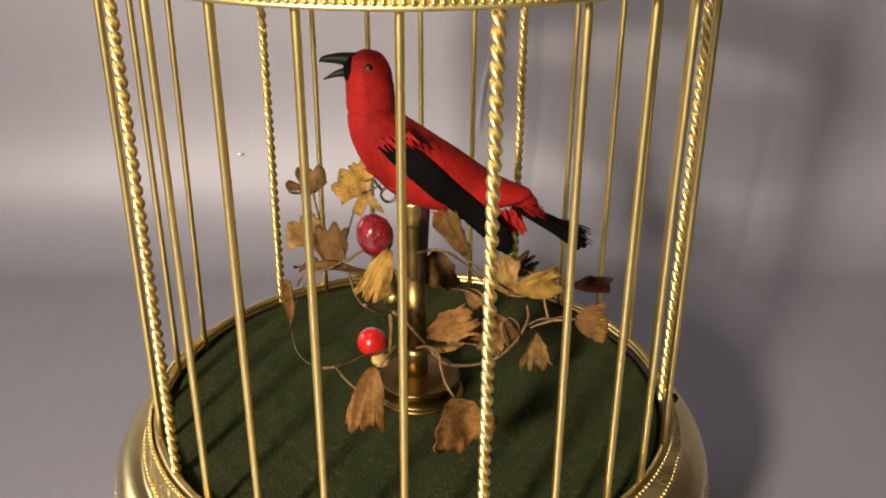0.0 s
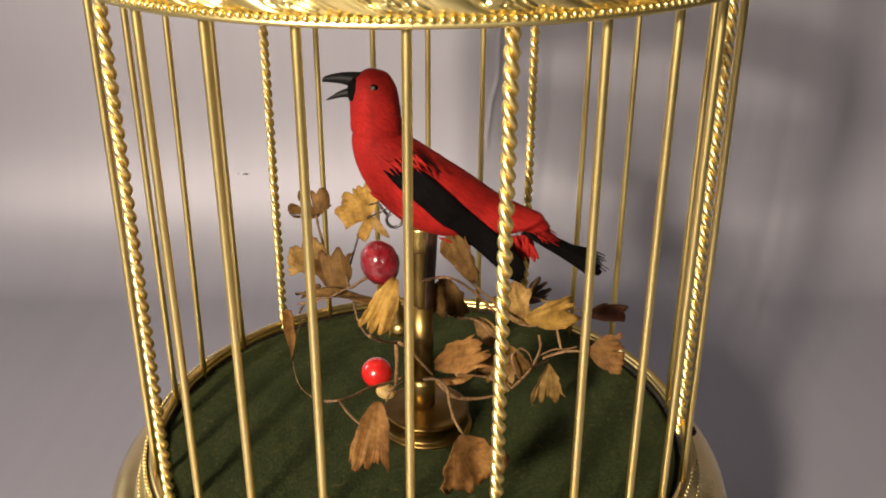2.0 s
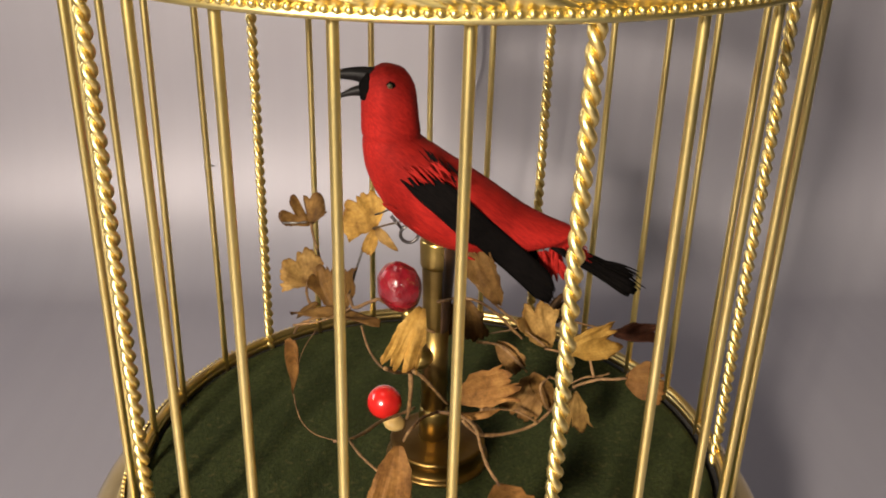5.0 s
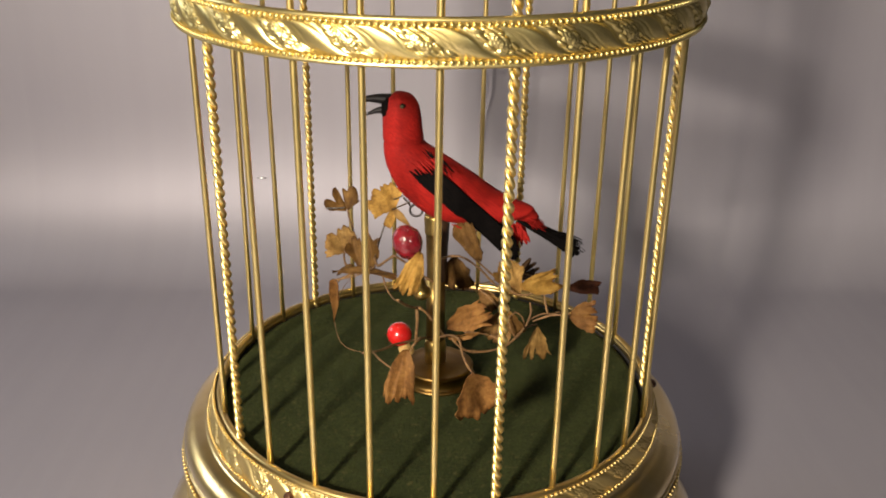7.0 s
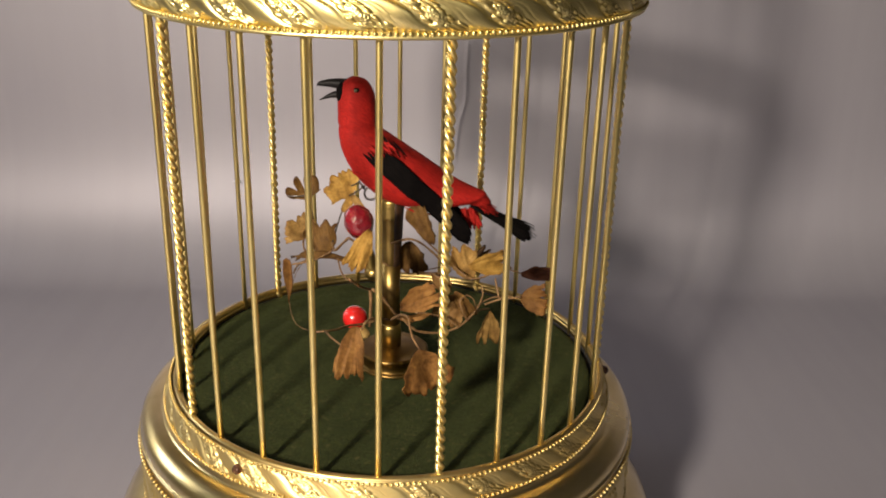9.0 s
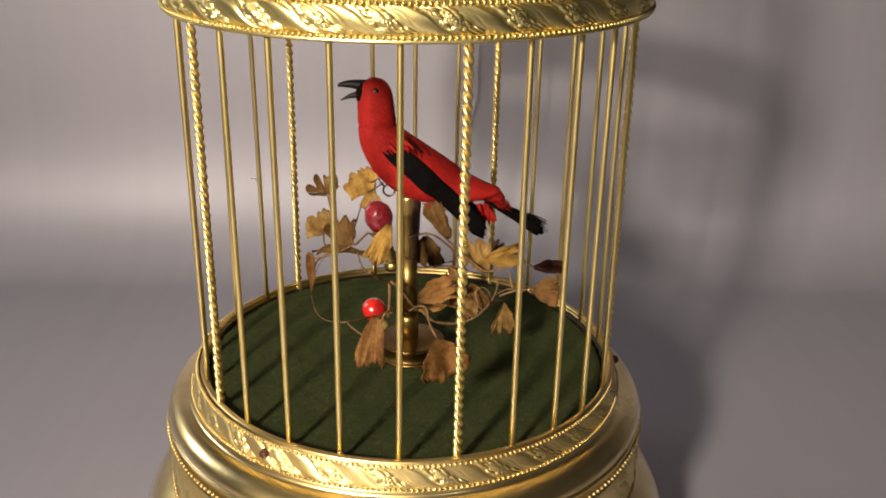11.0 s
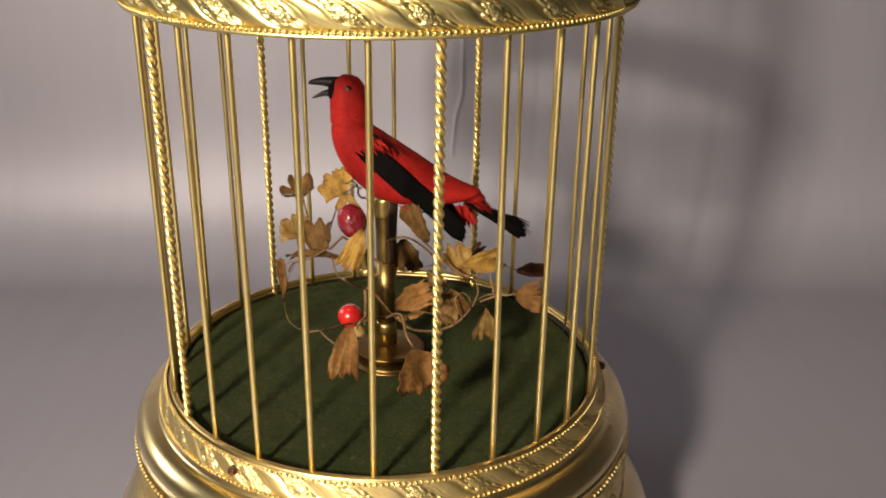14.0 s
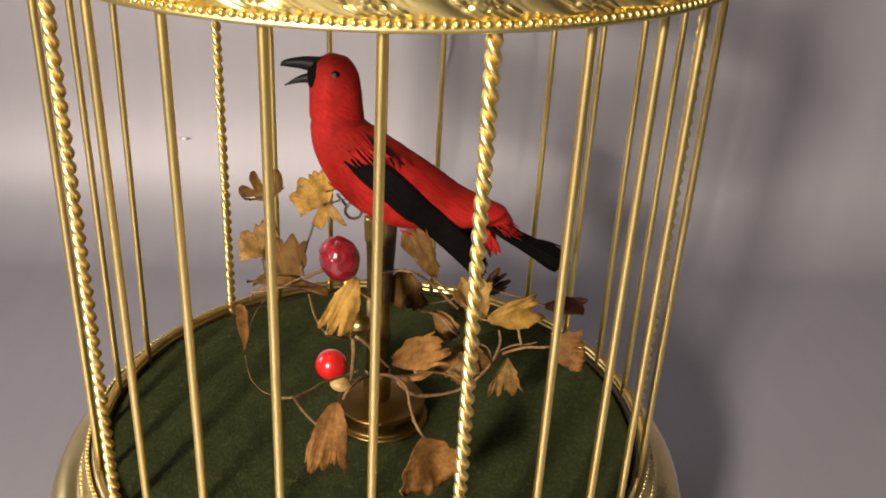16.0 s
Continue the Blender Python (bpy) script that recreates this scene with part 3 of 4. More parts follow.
def leaf(base, tip, width, kind, lobes=4, curl=0.10, lean=0.0, slit=0.25, seed=0, ruffle=0.05, fan=0.35, wave=0.16, square=0.0, teeth=0):
    """A fan-shaped, notched leaf from its stalk end to its tip (millimetres), facing the room and leaning by some degrees."""
    b, t = Vector(base) * MM, Vector(tip) * MM
    axis = t - b
    length = axis.length
    axis.normalize()
    side = axis.cross(VIEW)
    if side.length < 0.2:
        side = axis.cross(Vector((1, 0, 0)))
    side.normalize()
    side = Matrix.Rotation(radians(lean), 3, axis) @ side
    up = side.cross(axis)
    half = width * MM / 2
    nu, nv = 72, 10
    ratio = min(0.97, half / length)
    spread = 1.22 if fan >= 0.9 else min(1.35, math.asin(ratio) * 1.12 + 0.05)
    rnd = random.Random(seed * 7 + 3)
    ph = rnd.uniform(0, 6)
    crease = rnd.uniform(-0.3, 0.3)
    slits = [0.0 + rnd.uniform(-0.12, 0.12)] + [rnd.uniform(-0.8, 0.8) for k in range(max(0, lobes - 2))]

    def point(i, j, off):
        s = -1 + 2 * i / nu
        ang = s * spread
        cut = 1 - 0.16 * (1 - square) * s ** 4 + 0.12 * noise.noise(Vector((s * 2.6, seed, 1.7))) + 0.03 * noise.noise(Vector((s * 11, seed, 4.1))) + 0.012 * noise.noise(Vector((s * 34, seed, 8.3)))
        if fan >= 0.9:
            cut *= 1 - 0.26 * s * s
        cut *= 1.03 - wave + wave * abs(math.cos(0.5 * math.pi * lobes * s + ph)) ** 0.6
        if teeth:
            cut *= 0.945 + 0.055 * abs(math.sin(math.pi * teeth * (0.5 * s + 0.5) + 0.4 * ph)) ** 0.5
        for n, c in enumerate(slits):
            cut *= 1 - (slit if n == 0 else slit * 0.5) * math.exp(-((s - c) / 0.055) ** 2)
        f = j / nv
        r = (0.05 + 0.95 * f) * (1 + (cut - 1) * f)
        obl = half * s * min(1.0, (f + 0.04) / 0.45) ** 0.6 * (1 - 0.14 * (1 - square) * f ** 5)
        x = fan * length * r * math.cos(ang) + (1 - fan) * length * f * cut * (1 - 0.22 * (1 - square) * s * s * f)
        y = fan * length * r * math.sin(ang) + (1 - fan) * obl
        rag = abs(s) ** 3 * min(1.0, 3 * f)
        y *= 1 + rag * (0.30 * noise.noise(Vector((f * 3.2, seed, 3 * math.copysign(1, s)))) + 0.18 * noise.noise(Vector((f * 11, seed, 5 * math.copysign(1, s)))))
        z = length * (0.6 * curl * (s * s * 0.8 - 0.3) * f + 0.08 * max(0.0, s - crease) + ruffle * math.sin(ph + s * 6) * f * f + 0.05 * noise.noise(Vector((s * 2.5 + seed, f * 2, 0.3))) * f)
        z += length * 0.03 * noise.noise(Vector((s * 4, f * 4, seed + 3.1))) * f
        z += length * 0.15 * (noise.noise(Vector((s * 1.6, f * 1.5, seed + 0.7)))) * f
        return b + axis * x + side * y + up * (z + off)

    bm = bmesh.new()
    thick = 0.00011
    top = [[bm.verts.new(point(i, j, thick)) for j in range(nv + 1)] for i in range(nu + 1)]
    low = [[bm.verts.new(point(i, j, -thick)) for j in range(nv + 1)] for i in range(nu + 1)]
    place = {grid[i][j]: (i / nu, j / nv) for grid in (top, low) for i in range(nu + 1) for j in range(nv + 1)}
    for i in range(nu):
        for j in range(nv):
            bm.faces.new((top[i][j], top[i + 1][j], top[i + 1][j + 1], top[i][j + 1]))
            bm.faces.new((low[i][j], low[i][j + 1], low[i + 1][j + 1], low[i + 1][j]))
    rim = [(i, nv) for i in range(nu + 1)] + [(nu, j) for j in range(nv - 1, -1, -1)] + [(i, 0) for i in range(nu - 1, -1, -1)] + [(0, j) for j in range(1, nv)]
    for (i, j), (k, l) in zip(rim, rim[1:] + rim[:1]):
        bm.faces.new((top[i][j], top[k][l], low[k][l], low[i][j]))
    bmesh.ops.recalc_face_normals(bm, faces=bm.faces)
    write_uv(bm, place)
    return part("leaf", bm, LEAF[kind], spray)


def blade(base, tip, width, kind, lean=40.0, fold=0.35, bend=0.1, seed=0, early=0.75):
    """A narrow pointed leaf, folded along its rib."""
    b, t = Vector(base) * MM, Vector(tip) * MM
    axis = t - b
    length = axis.length
    axis.normalize()
    side = axis.cross(VIEW).normalized()
    side = Matrix.Rotation(radians(lean), 3, axis) @ side
    up = side.cross(axis)
    bm = bmesh.new()
    nu, nv = 8, 16
    rows = []
    for off in (0.00011, -0.00011):
        sheet = []
        for j in range(nv + 1):
            f = j / nv
            w = width * MM / 2 * (math.sin(math.pi * min(1, 0.06 + 0.94 * f ** early)) ** 0.7 + 0.03) * (1 + 0.18 * noise.noise(Vector((f * 7, seed, 0.5))))
            line = []
            for i in range(nu + 1):
                s = -1 + 2 * i / nu
                z = fold * abs(s) * w + bend * length * math.sin(math.pi * f) + 0.02 * length * math.sin(9 * f + seed + 2 * s)
                line.append(bm.verts.new(b + axis * (length * f) + side * (s * w) + up * (z + off)))
            sheet.append(line)
        rows.append(sheet)
    top, low = rows
    place = {grid[j][i]: (i / nu, j / nv) for grid in rows for j in range(nv + 1) for i in range(nu + 1)}
    for j in range(nv):
        for i in range(nu):
            bm.faces.new((top[j][i], top[j][i + 1], top[j + 1][i + 1], top[j + 1][i]))
            bm.faces.new((low[j][i], low[j + 1][i], low[j + 1][i + 1], low[j][i + 1]))
    rim = [(j, 0) for j in range(nv + 1)] + [(nv, i) for i in range(1, nu + 1)] + [(j, nu) for j in range(nv - 1, -1, -1)] + [(0, i) for i in range(nu - 1, 0, -1)]
    for (a, c), (d, e) in zip(rim, rim[1:] + rim[:1]):
        bm.faces.new((top[a][c], top[d][e], low[d][e], low[a][c]))
    bmesh.ops.recalc_face_normals(bm, faces=bm.faces)
    write_uv(bm, place)
    return part("leaf", bm, LEAF[kind], spray)


def stem(points, radius=0.34, steel=False, taper=0.8):
    bm = bmesh.new()
    tube(bm, smooth_path([Vector(p) * MM for p in points], 7), radius * MM * 0.86, 7, taper, 0.45)
    return part("stem", bm, M_STEEL if steel else M_STEM, spray)


# stems, from the post outwards
stem([(0.2, -12.0, 19.5), (-3.6, -22.0, 25.0), (-6.1, -28.0, 26.6), (-7.2, -28.0, 24.2)], 0.40)
stem([(0.2, -12.0, 19.5), (3.4, -24.0, 27.0), (5.6, -33.0, 30.7), (6.3, -38.0, 29.8), (7.2, -42.0, 28.7), (9.0, -45.0, 27.2)], 0.44)
stem([(4.0, -25.0, 26.6), (6.7, -24.0, 23.1), (9.3, -22.0, 20.8), (14.3, -19.0, 19.1), (19.3, -17.0, 19.5), (23.0, -15.0, 21.5), (25.9, -13.0, 24.4), (27.4, -11.0, 27.4), (27.1, -10.0, 30.2)], 0.46)
stem([(25.3, -13.0, 23.3), (28.1, -8.0, 21.6), (30.1, -5.0, 20.4)], 0.36)
stem([(28.1, -11.0, 24.6), (30.3, -11.0, 25.5), (33.2, -12.0, 27.1), (36.0, -13.0, 27.7), (38.4, -14.0, 28.6)], 0.42)
stem([(32.1, -12.0, 27.6), (31.5, -11.0, 30.0), (31.0, -10.0, 32.7)], 0.36)
stem([(27.1, -11.0, 25.2), (30.4, -11.0, 26.9), (34.0, -10.0, 26.6), (36.1, -9.0, 26.6)], 0.26)
stem([(-4.4, -6.0, 16.5), (-7.4, -8.0, 16.3), (-11.9, -14.0, 18.5), (-15.0, -20.0, 20.2), (-17.8, -24.0, 21.7), (-20.8, -24.0, 21.3)], 0.44)
stem([(-17.8, -24.0, 21.7), (-15.9, -29.0, 22.5), (-13.9, -33.0, 23.1), (-11.8, -36.0, 23.2)], 0.36)
stem([(-5.7, -12.0, 29.7), (-5.5, -12.0, 25.8), (-5.7, -11.0, 20.9), (-6.1, -9.0, 15.8)], 0.62)
stem([(-5.2, -12.0, 29.6), (-2.9, -11.0, 27.2), (0.3, -8.0, 21.4), (2.8, -3.0, 15.3)], 0.52)
stem([(-10.8, -24.0, 37.8), (-8.4, -18.0, 33.1), (-5.6, -12.0, 29.2)], 0.52)
stem([(-15.6, -6.0, 36.6), (-14.2, -12.0, 35.3), (-12.3, -18.0, 35.4), (-10.6, -23.0, 36.8)], 0.28)
stem([(-29.1, -14.0, 25.7), (-28.4, -16.0, 23.5), (-27.2, -18.0, 21.6), (-24.5, -21.0, 20.9), (-20.5, -24.0, 21.5)], 0.12)
stem([(-24.6, -8.0, 37.0), (-26.9, -11.0, 34.5), (-28.3, -13.0, 30.9), (-29.0, -14.0, 28.0)], 0.12)
stem([(-13.1, 15.0, 49.3), (-15.2, 14.0, 45.9), (-16.9, 13.0, 40.9), (-18.6, 12.0, 35.0)], 0.38, True)
stem([(-13.0, 15.0, 49.3), (-10.0, 7.0, 53.6), (-7.0, -3.0, 58.8)], 0.28, True)
stem([(-13.0, 16.0, 52.0), (-10.9, 14.0, 53.6), (-8.9, 10.0, 56.3)], 0.26, True)
stem([(-35.3, 33.0, 42.7), (-32.5, 33.0, 42.7), (-29.3, 32.0, 43.3)], 0.34, True)
stem([(-28.5, 33.0, 42.6), (-27.7, 31.0, 39.5), (-26.5, 28.0, 36.9), (-25.4, 24.0, 33.8), (-24.4, 18.0, 29.9)], 0.42)
stem([(-28.3, 22.0, 33.5), (-29.0, 21.0, 31.2), (-28.2, 18.0, 29.4), (-25.7, 14.0, 29.4)], 0.44)
stem([(-25.1, 10.0, 30.0), (-28.2, 12.0, 27.8), (-30.4, 14.0, 25.5), (-31.8, 16.0, 22.2)], 0.42)
stem([(-18.8, 12.0, 34.4), (-17.5, 6.0, 34.4), (-14.3, -2.0, 39.9), (-12.0, -8.0, 44.0)], 0.52)
stem([(-31.2, 10.0, 27.8), (-24.4, 8.0, 30.1), (-18.3, 6.0, 34.2)], 0.34)
stem([(-12.2, -8.0, 44.0), (-8.1, -6.0, 40.3), (-3.1, -4.0, 35.2), (0.7, -2.0, 32.1)], 0.40)
stem([(0.1, -3.0, 40.5), (3.1, -5.0, 42.3), (5.9, -7.0, 43.4), (9.0, -7.0, 42.2), (12.9, -6.0, 38.6), (15.6, -5.0, 35.2), (18.1, -4.0, 32.2)], 0.42)
stem([(7.7, -6.0, 46.2), (10.8, -5.0, 42.0), (15.2, -4.0, 37.3), (19.7, -3.0, 32.8), (23.1, -4.0, 30.3)], 0.34)
stem([(22.7, -6.0, 30.9), (26.1, -9.0, 32.1), (30.8, -11.0, 35.0)], 0.34)
stem([(26.1, 6.0, 32.2), (31.5, 6.0, 30.4), (36.5, 7.0, 28.5), (40.9, 8.0, 26.5)], 0.30)
stem([(5.6, 2.0, 28.5), (10.4, 1.0, 30.3), (15.9, 0.0, 32.0), (18.6, -1.0, 33.7)], 0.24)
stem([(8.5, -4.0, 31.5), (12.1, -7.0, 32.7), (14.2, -9.0, 32.4), (16.5, -11.0, 30.6), (18.2, -12.0, 29.0)], 0.34)
stem([(22.7, -13.0, 28.6), (20.6, -15.0, 27.5), (21.3, -16.0, 24.6), (22.7, -15.0, 21.7)], 0.32)
stem([(15.3, -18.0, 23.8), (17.5, -18.0, 22.5), (20.2, -17.0, 20.1)], 0.32)
stem([(26.0, -12.0, 22.1), (24.7, -13.0, 26.9), (22.7, -13.0, 28.6)], 0.26)
stem([(7.8, -22.0, 26.9), (11.5, -20.0, 25.6), (15.3, -18.0, 23.8)], 0.32)

# leaves
leaf((-28.8, 36.0, 40.5), (-31.9, 39.0, 48.2), 10.1, "brown", 3, 0.20, 8, 0.72, 1, 0.03, 0.95, 0.30, 0.6, 0)
leaf((-12.6, 15.0, 49.2), (-18.9, 17.0, 55.2), 11.2, "ochre", 4, 0.14, -6, 0.22, 2, 0.04, 0.95, 0.10, 0.5, 9)
leaf((-12.8, 14.0, 49.3), (-14.3, 12.0, 44.5), 3.4, "ochre", 2, 0.35, 30, 0.1, 4, 0.05, 0.2, 0.06, 0.6, 0)
blade((-12.6, 14.0, 49.7), (-7.9, 12.0, 45.1), 2.2, "tan", 20, 0.4, 0.08, 3)
leaf((-28.2, 22.0, 31.7), (-33.2, 25.0, 38.1), 12.2, "tan", 4, 0.14, 6, 0.20, 5, 0.05, 0.95, 0.10, 0.5, 10)
leaf((-20.5, 12.0, 29.3), (-23.0, 15.0, 40.7), 11.2, "brown", 3, 0.22, -12, 0.14, 6, 0.04, 0.55, 0.14, 0.5, 5)
blade((-11.8, 4.0, 31.3), (-32.2, 14.0, 28.6), 3.9, "brown", 52, 0.3, 0.05, 7)
blade((-25.9, 16.0, 30.1), (-30.9, 14.0, 27.3), 1.9, "brown", 40, 0.4, 0.05, 31)
blade((-27.9, -20.6, 42.4), (-29.3, -13.6, 25.4), 3.0, "russet", 20, 0.5, -0.03, 8, 0.4)
leaf((-4.3, -33.0, 55.8), (-8.5, -39.0, 47.1), 5.9, "ochre", 3, 0.24, 8, 0.14, 28, 0.02, 0.35, 0.16, 0.9, 0)
leaf((12.5, -6.0, 41.4), (7.0, -7.0, 54.1), 7.0, "umber", 2, 0.25, -26, 0.06, 10, 0.04, 0.35, 0.08, 0.5, 4)
leaf((12.9, -4.0, 41.0), (9.6, -5.0, 48.1), 4.1, "brown", 2, 0.30, -30, 0.1, 34, 0.06, 0.2, 0.08, 0.5, 3)
leaf((5.2, 1.0, 40.0), (6.3, 0.0, 29.2), 10.7, "brown", 4, 0.2, 12, 0.16, 11, 0.04, 0.6, 0.12, 0.4, 6)
leaf((24.4, 0.0, 27.5), (19.8, -2.0, 39.0), 9.0, "tan", 3, 0.12, 8, 0.10, 12, 0.03, 0.6, 0.10, 0.4, 5)
leaf((21.6, -27, 43.2), (32.8, -21.5, 43.4), 6.2, "ochre", 3, 0.15, 26, 0.20, 13, 0.02, 0.5, 0.16, 0.5, 5)
leaf((25.1, 12.0, 27.1), (31.3, 12.0, 32.8), 5.7, "dusk", 3, 0.2, 10, 0.55, 14, 0.03, 0.6, 0.34, 0.6, 0)
leaf((40.6, 8.0, 26.4), (50.9, 8.0, 27.3), 4.5, "wine", 2, 0.22, 30, 0.04, 15, 0.04, 0.2, 0.04, 0.5, 0)
leaf((38.4, -13.0, 27.7), (45.8, -15.0, 28.2), 9.1, "russet", 3, 0.12, 8, 0.30, 16, 0.04, 0.35, 0.05, 0.9, 8)
leaf((30.2, -5.0, 20.0), (30.6, -4.0, 8.1), 8.0, "tan", 3, 0.10, -4, 0.34, 33, 0.02, 0.75, 0.18, 0.6, 5)
leaf((3.1, -15.0, 25.3), (14.3, -22.0, 33.6), 7.5, "russet", 4, 0.18, 14, 0.14, 18, 0.03, 0.3, 0.10, 0.9, 6)
blade((3.2, -19.0, 23.6), (12.4, -20.0, 25.8), 2.4, "russet", 42, 0.4, 0.05, 19)
leaf((21.1, -12.0, 28.5), (15.5, -14.0, 19.8), 9.5, "umber", 3, 0.20, -14, 0.08, 20, 0.04, 0.3, 0.08, 0.7, 4)
leaf((12.7, -4.0, 31.5), (17.9, -9.0, 27.8), 4.5, "umber", 2, 0.25, 24, 0.12, 21, 0.04, 0.2, 0.08, 0.5, 4)
leaf((19.0, -13.0, 29.6), (24.5, -13.0, 21.3), 5.3, "brown", 2, 0.25, 30, 0.1, 26, 0.05, 0.3, 0.08, 0.5, 3)
leaf((-8.2, -36.0, 29.5), (-10.2, -40.0, 15.5), 7.8, "russet", 3, 0.18, 12, 0.12, 22, 0.03, 0.30, 0.14, 0.9, 4)
leaf((7.8, -44, 26.6), (12.4, -44, 14.8), 14.5, "russet", 4, 0.12, -6, 0.05, 23, 0.05, 0.6, 0.06, 0.8, 7)


# ---------------------------------------------------------------- toadstools
def toadstool(cap_at, cap_radii, lean, stem_to, mat, label, lumps, bulb, stalk):
    ob = thing("toadstool", label, "ornament", "small red toadstools", at=Vector(stem_to) * MM)
    inv = Matrix.Translation(-Vector(stem_to) * MM)
    turn = Matrix.Rotation(radians(lean), 3, "Y")
    bm = bmesh.new()
    ball(bm, Vector(cap_at) * MM, [r * MM for r in cap_radii], 36, 26, turn, lumps)
    part("cap", bm, mat, ob, "glossy red lacquered cap").matrix_parent_inverse = inv
    bm = bmesh.new()
    a, b = Vector(cap_at) * MM, Vector(stem_to) * MM
    tube(bm, smooth_path([a.lerp(b, 0.3), a.lerp(b, 0.65) + Vector((0.0002, 0, 0)), b], 5), 0.0012, 14, 1.5)
    ball(bm, b, [r * MM for r in bulb], 20, 12, turn)
    part("stalk", bm, stalk[0], ob, stalk[1]).matrix_parent_inverse = inv
    return ob


toadstool((-10.9, -2.5, 15.6), (3.85, 3.85, 3.7), 14, (-8.8, -3.0, 10.6), M_RED_CAP, "small toadstool with a smooth bright red cap", 0.0, (2.5, 2.4, 1.7), (M_CREAM, "cream painted stalk"))
toadstool((-8.1, -23, 54.4), (3.95, 3.95, 4.8), -20, (-4.2, -24.5, 40.3), M_RED_BERRY, "toadstool with a bumpy dark red egg-shaped cap", 0.05, (2.5, 2.4, 2.0), (M_COLLAR, "gilt stalk with a round foot"))


# ---------------------------------------------------------------- bird figurine
def build_bird():
    """A feathered toy bird perched on the post, one mesh."""
    bm = bmesh.new()
    # front and back of the silhouette (x, z) and half width, millimetres, from crown to rump
    rings = [((-12.0, 89.1), (-9.6, 89.3), 1.6), ((-14.0, 87.6), (-7.0, 88.3), 4.0), ((-14.9, 85.2), (-5.2, 85.6), 5.1), ((-15.3, 81.9), (-4.4, 81.7), 5.5),
             ((-15.3, 78.5), (-4.1, 78.5), 5.6), ((-15.2, 74.7), (-3.3, 75.1), 6.2), ((-14.6, 69.6), (0.2, 72.6), 7.6), ((-12.3, 63.9), (5.3, 69.2), 8.6),
             ((-7.8, 58.0), (11.5, 65.1), 8.9), ((-2.1, 53.8), (17.4, 60.9), 8.4), ((4.8, 51.6), (22.8, 58.0), 7.2), ((14.0, 51.5), (27.3, 56.2), 5.4),
             ((21.2, 52.2), (28.4, 54.8), 3.2), ((26.0, 51.6), (29.6, 53.0), 1.9)]
    flat = [Vector((a[0], a[1], b[0])) for a, b, w in rings]
    more = [Vector((b[1], w, 0)) for a, b, w in rings]
    p1, p2 = smooth_path(flat, 6), smooth_path(more, 6)
    segs = 40
    loops = []
    for k, (u, v) in enumerate(zip(p1, p2)):
        fx, fz, bx, bz, w = u.x, u.y, u.z, v.x, v.y
        c = Vector(((fx + bx) / 2, 0, (fz + bz) / 2))
        ax = Vector(((bx - fx) / 2, 0, (bz - fz) / 2))
        loop = []
        for s in range(segs):
            a = 2 * math.pi * s / segs
            q = c + ax * math.cos(a) + Vector((0, w, 0)) * math.sin(a)
            n = -0.45 * math.exp(-((k - 29) / 0.8) ** 2) + 0.14 * noise.noise(Vector((q.x * 0.22, q.y * 0.8, q.z * 0.22 + q.x * 0.3))) + 0.10 * noise.noise(q * 1.3)
            q += (q - c).normalized() * n
            loop.append(bm.verts.new(q * MM))
        loops.append(loop)
    for a, b in zip(loops, loops[1:]):
        for s in range(segs):
            bm.faces.new((a[s], a[(s + 1) % segs], b[(s + 1) % segs], b[s]))
    bm.faces.new(loops[0])
    bm.faces.new(loops[-1][::-1])
    bmesh.ops.recalc_face_normals(bm, faces=bm.faces)

    def quill(start, end, width, mat, normal, lift=0.0, sag=0.0, point=0.75, thick=0.12, bow=0.0):
        """One feather: a thin, slightly cupped blade."""
        a, b = Vector(start), Vector(end)
        d = (b - a).normalized()
        n = Vector(normal).normalized()
        side = d.cross(n).normalized()
        n = side.cross(d)
        cols, rws = 4, 9
        sheets = []
        for off in (thick, -thick):
            sheet = []
            for j in range(rws + 1):
                f = j / rws
                w = width / 2 * min(1.0, 0.12 + 3.4 * f) * (max(0.0, 1 - max(0.0, (f - point) / (1 - point)) ** 2.2)) ** 0.5
                w = max(w, 0.03)
                row = []
                for i in range(cols + 1):
                    s = -1 + 2 * i / cols
                    q = a.lerp(b, f) + side * (s * w) + n * (lift * math.sin(math.pi * f) - 0.18 * width * s * s + off) + Vector((0, 0, -sag * f * f - bow * math.sin(math.pi * f)))
                    row.append(bm.verts.new(q * MM))
                sheet.append(row)
            sheets.append(sheet)
        up, dn = sheets
        made = []
        for j in range(rws):
            for i in range(cols):
                made.append(bm.faces.new((up[j][i], up[j][i + 1], up[j + 1][i + 1], up[j + 1][i])))
                made.append(bm.faces.new((dn[j][i], dn[j + 1][i], dn[j + 1][i + 1], dn[j][i + 1])))
        rim = [(j, 0) for j in range(rws + 1)] + [(rws, i) for i in range(1, cols + 1)] + [(j, cols) for j in range(rws - 1, -1, -1)] + [(0, i) for i in range(cols - 1, 0, -1)]
        for (x, y), (z, w) in zip(rim, rim[1:] + rim[:1]):
            made.append(bm.faces.new((up[x][y], up[z][w], dn[z][w], dn[x][y])))
        for f in made:
            f.material_index = mat

    rnd = random.Random(4)
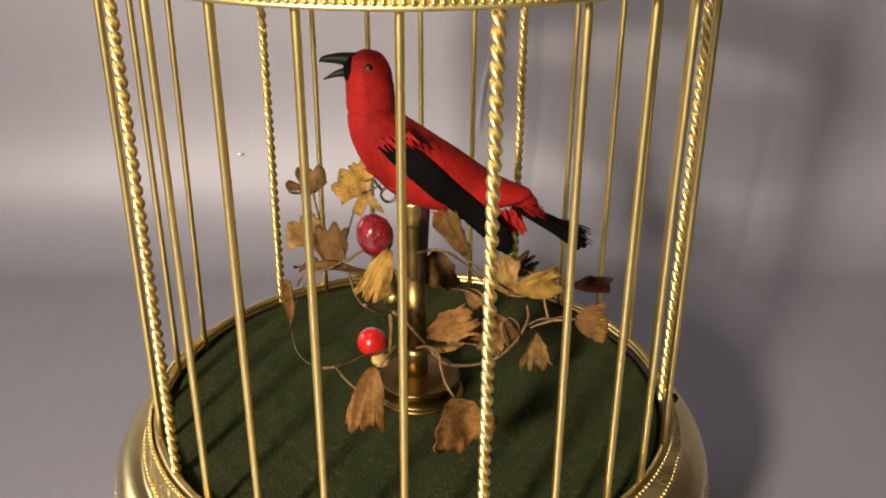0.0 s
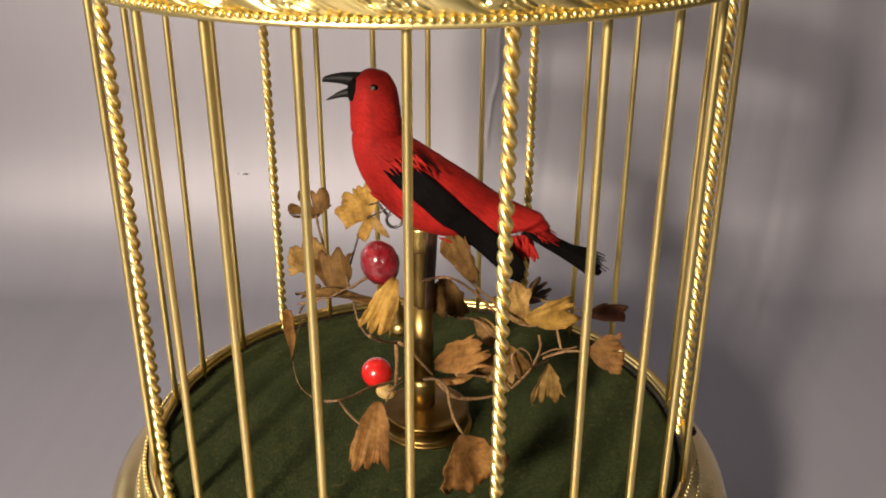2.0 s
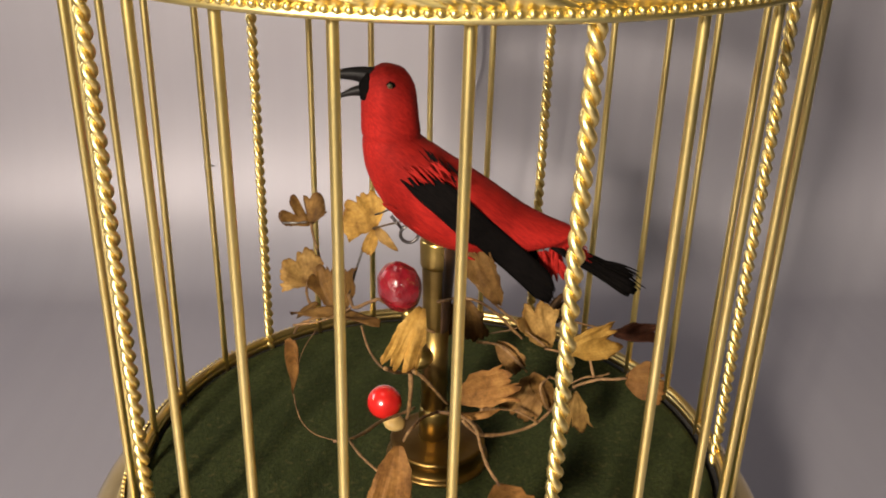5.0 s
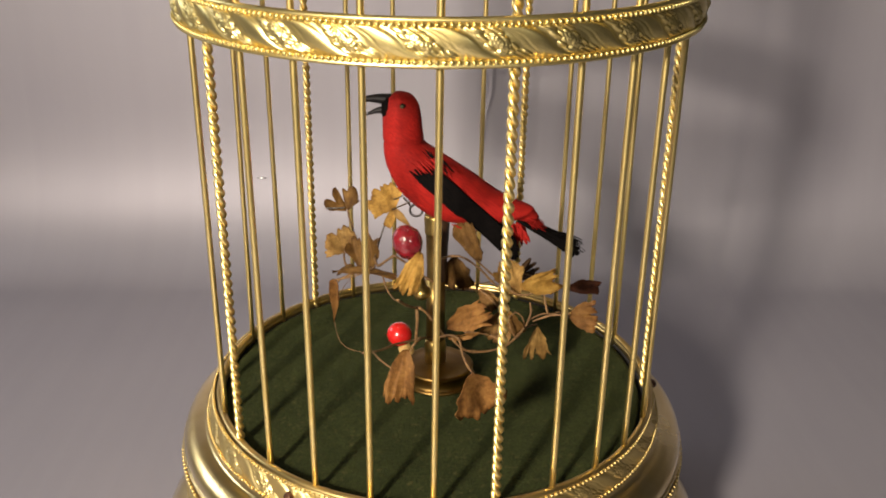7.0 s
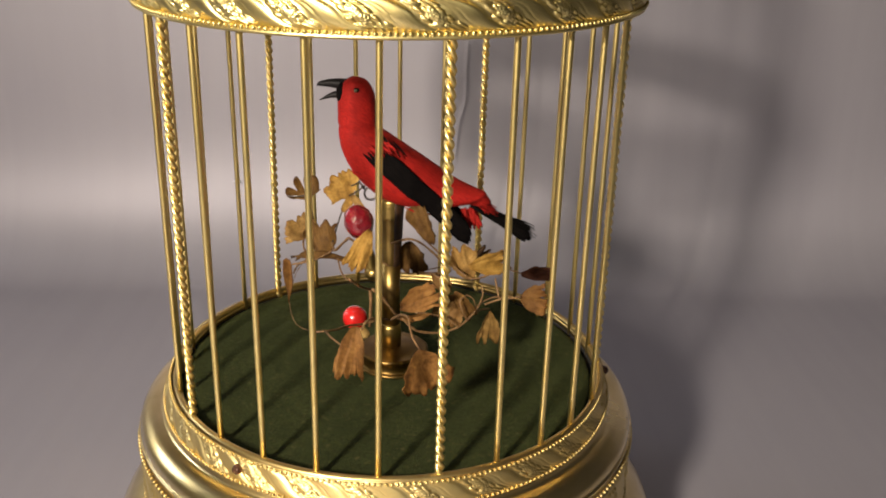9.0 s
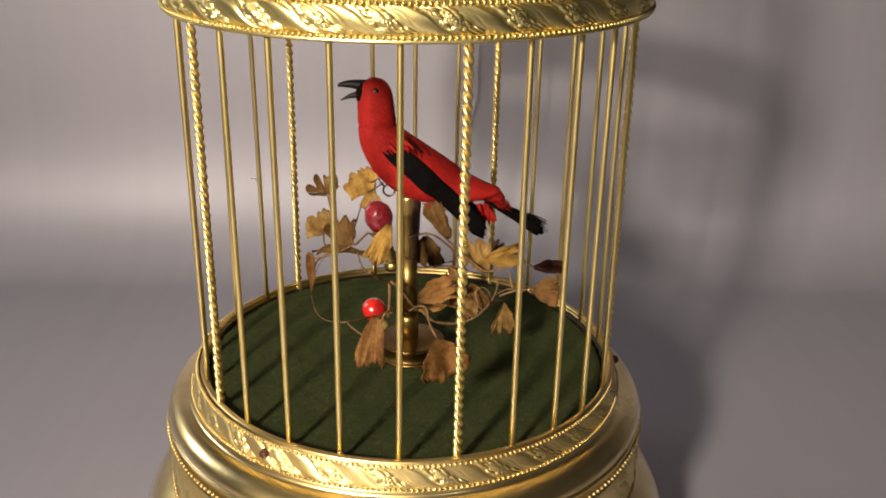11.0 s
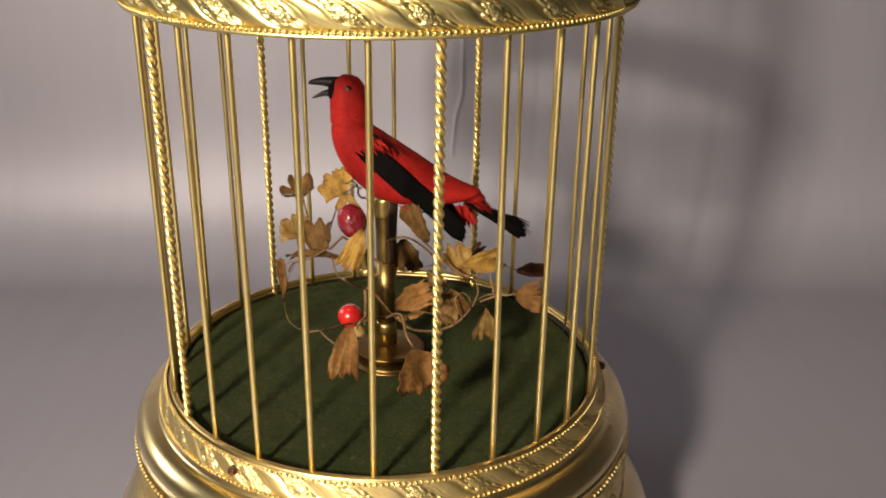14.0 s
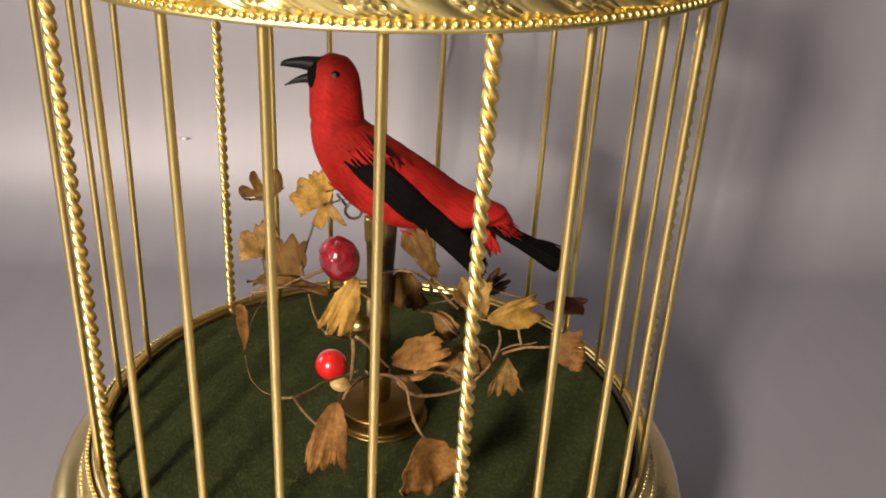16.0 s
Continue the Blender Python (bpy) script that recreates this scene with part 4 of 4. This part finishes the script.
    for sgn in (-1, 1):
        # flight feathers, two tiers
        drop = 0.0 if sgn < 0 else -4.0
        for i in range(9):
            f = i / 8
            start = Vector((2.6 - 3.8 * f, sgn * 8.3, 65.8 - 1.8 * f + drop))
            end = Vector((24.6 - 0.6 * f + rnd.uniform(-0.5, 0.3) - 1.6 * abs(f - 0.4), sgn * (5.9 + 0.3 * f), 45.8 - 4.4 * f + drop * 0.3))
            quill(start, end, 2.6, 1, (0.15, sgn, 0.25), 1.2 - 0.03 * i, 0, 0.9, 0.12, -0.9 * f)
        for i in range(9):
            f = i / 8
            start = Vector((-2.8 - 4.6 * f + rnd.uniform(-0.5, 0.5), sgn * (8.2 + 0.25 * math.sin(math.pi * f)), 71.2 - 1.9 * f + rnd.uniform(-0.3, 0.3) + drop))
            end = Vector((11.6 - 4.2 * f, sgn * 8.2, 57.8 - 2.4 * f + drop))
            quill(start, end, 2.1, 1, (0.15, sgn, 0.25), 1.1, 0, 0.7, 0.10, -0.5 * f)
        # fine red barbs over the shoulder of the wing
        for i in range(16 if sgn < 0 else 0):
            f = i / 15
            start = Vector((-7.6 + 6.6 * f, sgn * 8.5, 72.0 + 1.0 * f + rnd.uniform(-0.4, 0.4)))
            quill(start, start + Vector((3.2 + rnd.uniform(-1, 1.2), sgn * 1.0, -3.0 + rnd.uniform(-0.8, 0.8))), rnd.uniform(0.25, 0.55), 0, (0.1, sgn, 0.3), 0.5, 0, 0.3, 0.05)
    # tail
    for i in range(9):
        f = i / 8 - 0.5
        quill((23.5, f * 3.0, 53.0 - abs(f)), (42.6 - 1.6 * abs(f) - rnd.uniform(0, 1.6), f * 6.0, 42.9 + rnd.uniform(-0.8, 0.8) + 1.6 * f), 3.2, 1, (0.55, 0, 0.8), 0.5, 0, 0.8)
    for i in range(16):
        f = rnd.uniform(-0.5, 0.5)
        quill((34.0, f * 3.4, 48.4 - abs(f)), (43.6 - rnd.uniform(0, 2.6), f * 7.0, 42.4 + rnd.uniform(-1.3, 1.3) + 1.6 * f), rnd.uniform(0.4, 0.8), 1, (0.55, 0, 0.8), 0.5, 0, 0.4, 0.05)
    # red rump fringe and under-tail tuft
    for i in range(70):
        s = Vector((rnd.uniform(21.5, 27.2), rnd.uniform(-2.6, 2.6), 0))
        s.z = 56.8 - 0.62 * (s.x - 23) - rnd.uniform(0.8, 3.0)
        quill(s, s + Vector((rnd.uniform(3.0, 5.2), rnd.uniform(-0.4, 0.4), rnd.uniform(-3.3, -2.2))), rnd.uniform(0.4, 0.9), 0, (0.5, 0.1, 0.85), 0.15, 0, 0.4, 0.05)
    for i in range(34):
        s = Vector((rnd.uniform(20.6, 24.8), rnd.uniform(-2.4, 0.6), rnd.uniform(50.0, 51.6)))
        quill(s, s + Vector((rnd.uniform(0.6, 2.6), rnd.uniform(-0.5, 0.5), rnd.uniform(-6.0, -3.0))), rnd.uniform(0.7, 1.4), 0, (0.2, -1, 0.2), 0.2, 0, 0.4, 0.05)
    # loose barbs along the belly and breast
    for i in range(60):
        f = rnd.random()
        s = Vector((-13 + 22 * f, rnd.uniform(-6.5, -2.0), 66.5 - 15.5 * f ** 0.7 + rnd.uniform(-1, 3)))
        quill(s, s + Vector((3.2, 0.0, -2.6 + 1.6 * f)), 0.7, 0, (-0.4, -1, -0.3), 0.1, 0, 0.4, 0.05)
    # dark streaks down from the nape
    for i in range(12):
        f = i / 11
        q = Vector((-4.6 + 6.0 * f + rnd.uniform(-0.4, 0.4), -7.3 - 0.9 * f + rnd.uniform(-0.2, 0.1), 75.4 - 2.8 * f + rnd.uniform(-0.6, 0.6)))
        quill(q, q + Vector((2.6 + rnd.uniform(-0.6, 1.6), -0.9, -3.6 + rnd.uniform(-1.2, 0.8))), rnd.uniform(0.2, 0.42), 1, (0.1, -1, 0.3), 0.4, 0, 0.3, 0.05)
    # beak, mask, eyes
    upper = smooth_path([Vector((-12.8, 0, 86.9)) * MM, Vector((-16.5, 0, 87.4)) * MM, Vector((-20.0, 0, 87.2)) * MM, Vector((-21.0, 0, 86.6)) * MM], 6)
    tube(bm, upper, 0.0019, 14, 0.07, 0, 2)
    lower = smooth_path([Vector((-13.0, 0, 84.4)) * MM, Vector((-16.8, 0, 84.0)) * MM, Vector((-20.3, 0, 82.6)) * MM], 6)
    tube(bm, lower, 0.0015, 12, 0.08, 0, 2)
    ball(bm, (-0.0136, 0, 0.0847), (0.0021, 0.0035, 0.0036), 18, 12, None, 0.1, 1)
    for sgn in (-1, 1):
        ball(bm, (-0.0096, sgn * 0.00468, 0.0865), (0.00085, 0.0004, 0.0007), 14, 10, None, 0.3, 1)
        ball(bm, (-0.0098, sgn * 0.00490, 0.0864), (0.0005, 0.0004, 0.0005), 14, 10, None, 0, 3)
    ob = part("bird_figurine", bm, [M_RED, M_BLACK, M_BEAK, M_EYE])
    return tagged(ob, "feathered scarlet toy bird with black wings on a brass post", "figurine")


build_bird()
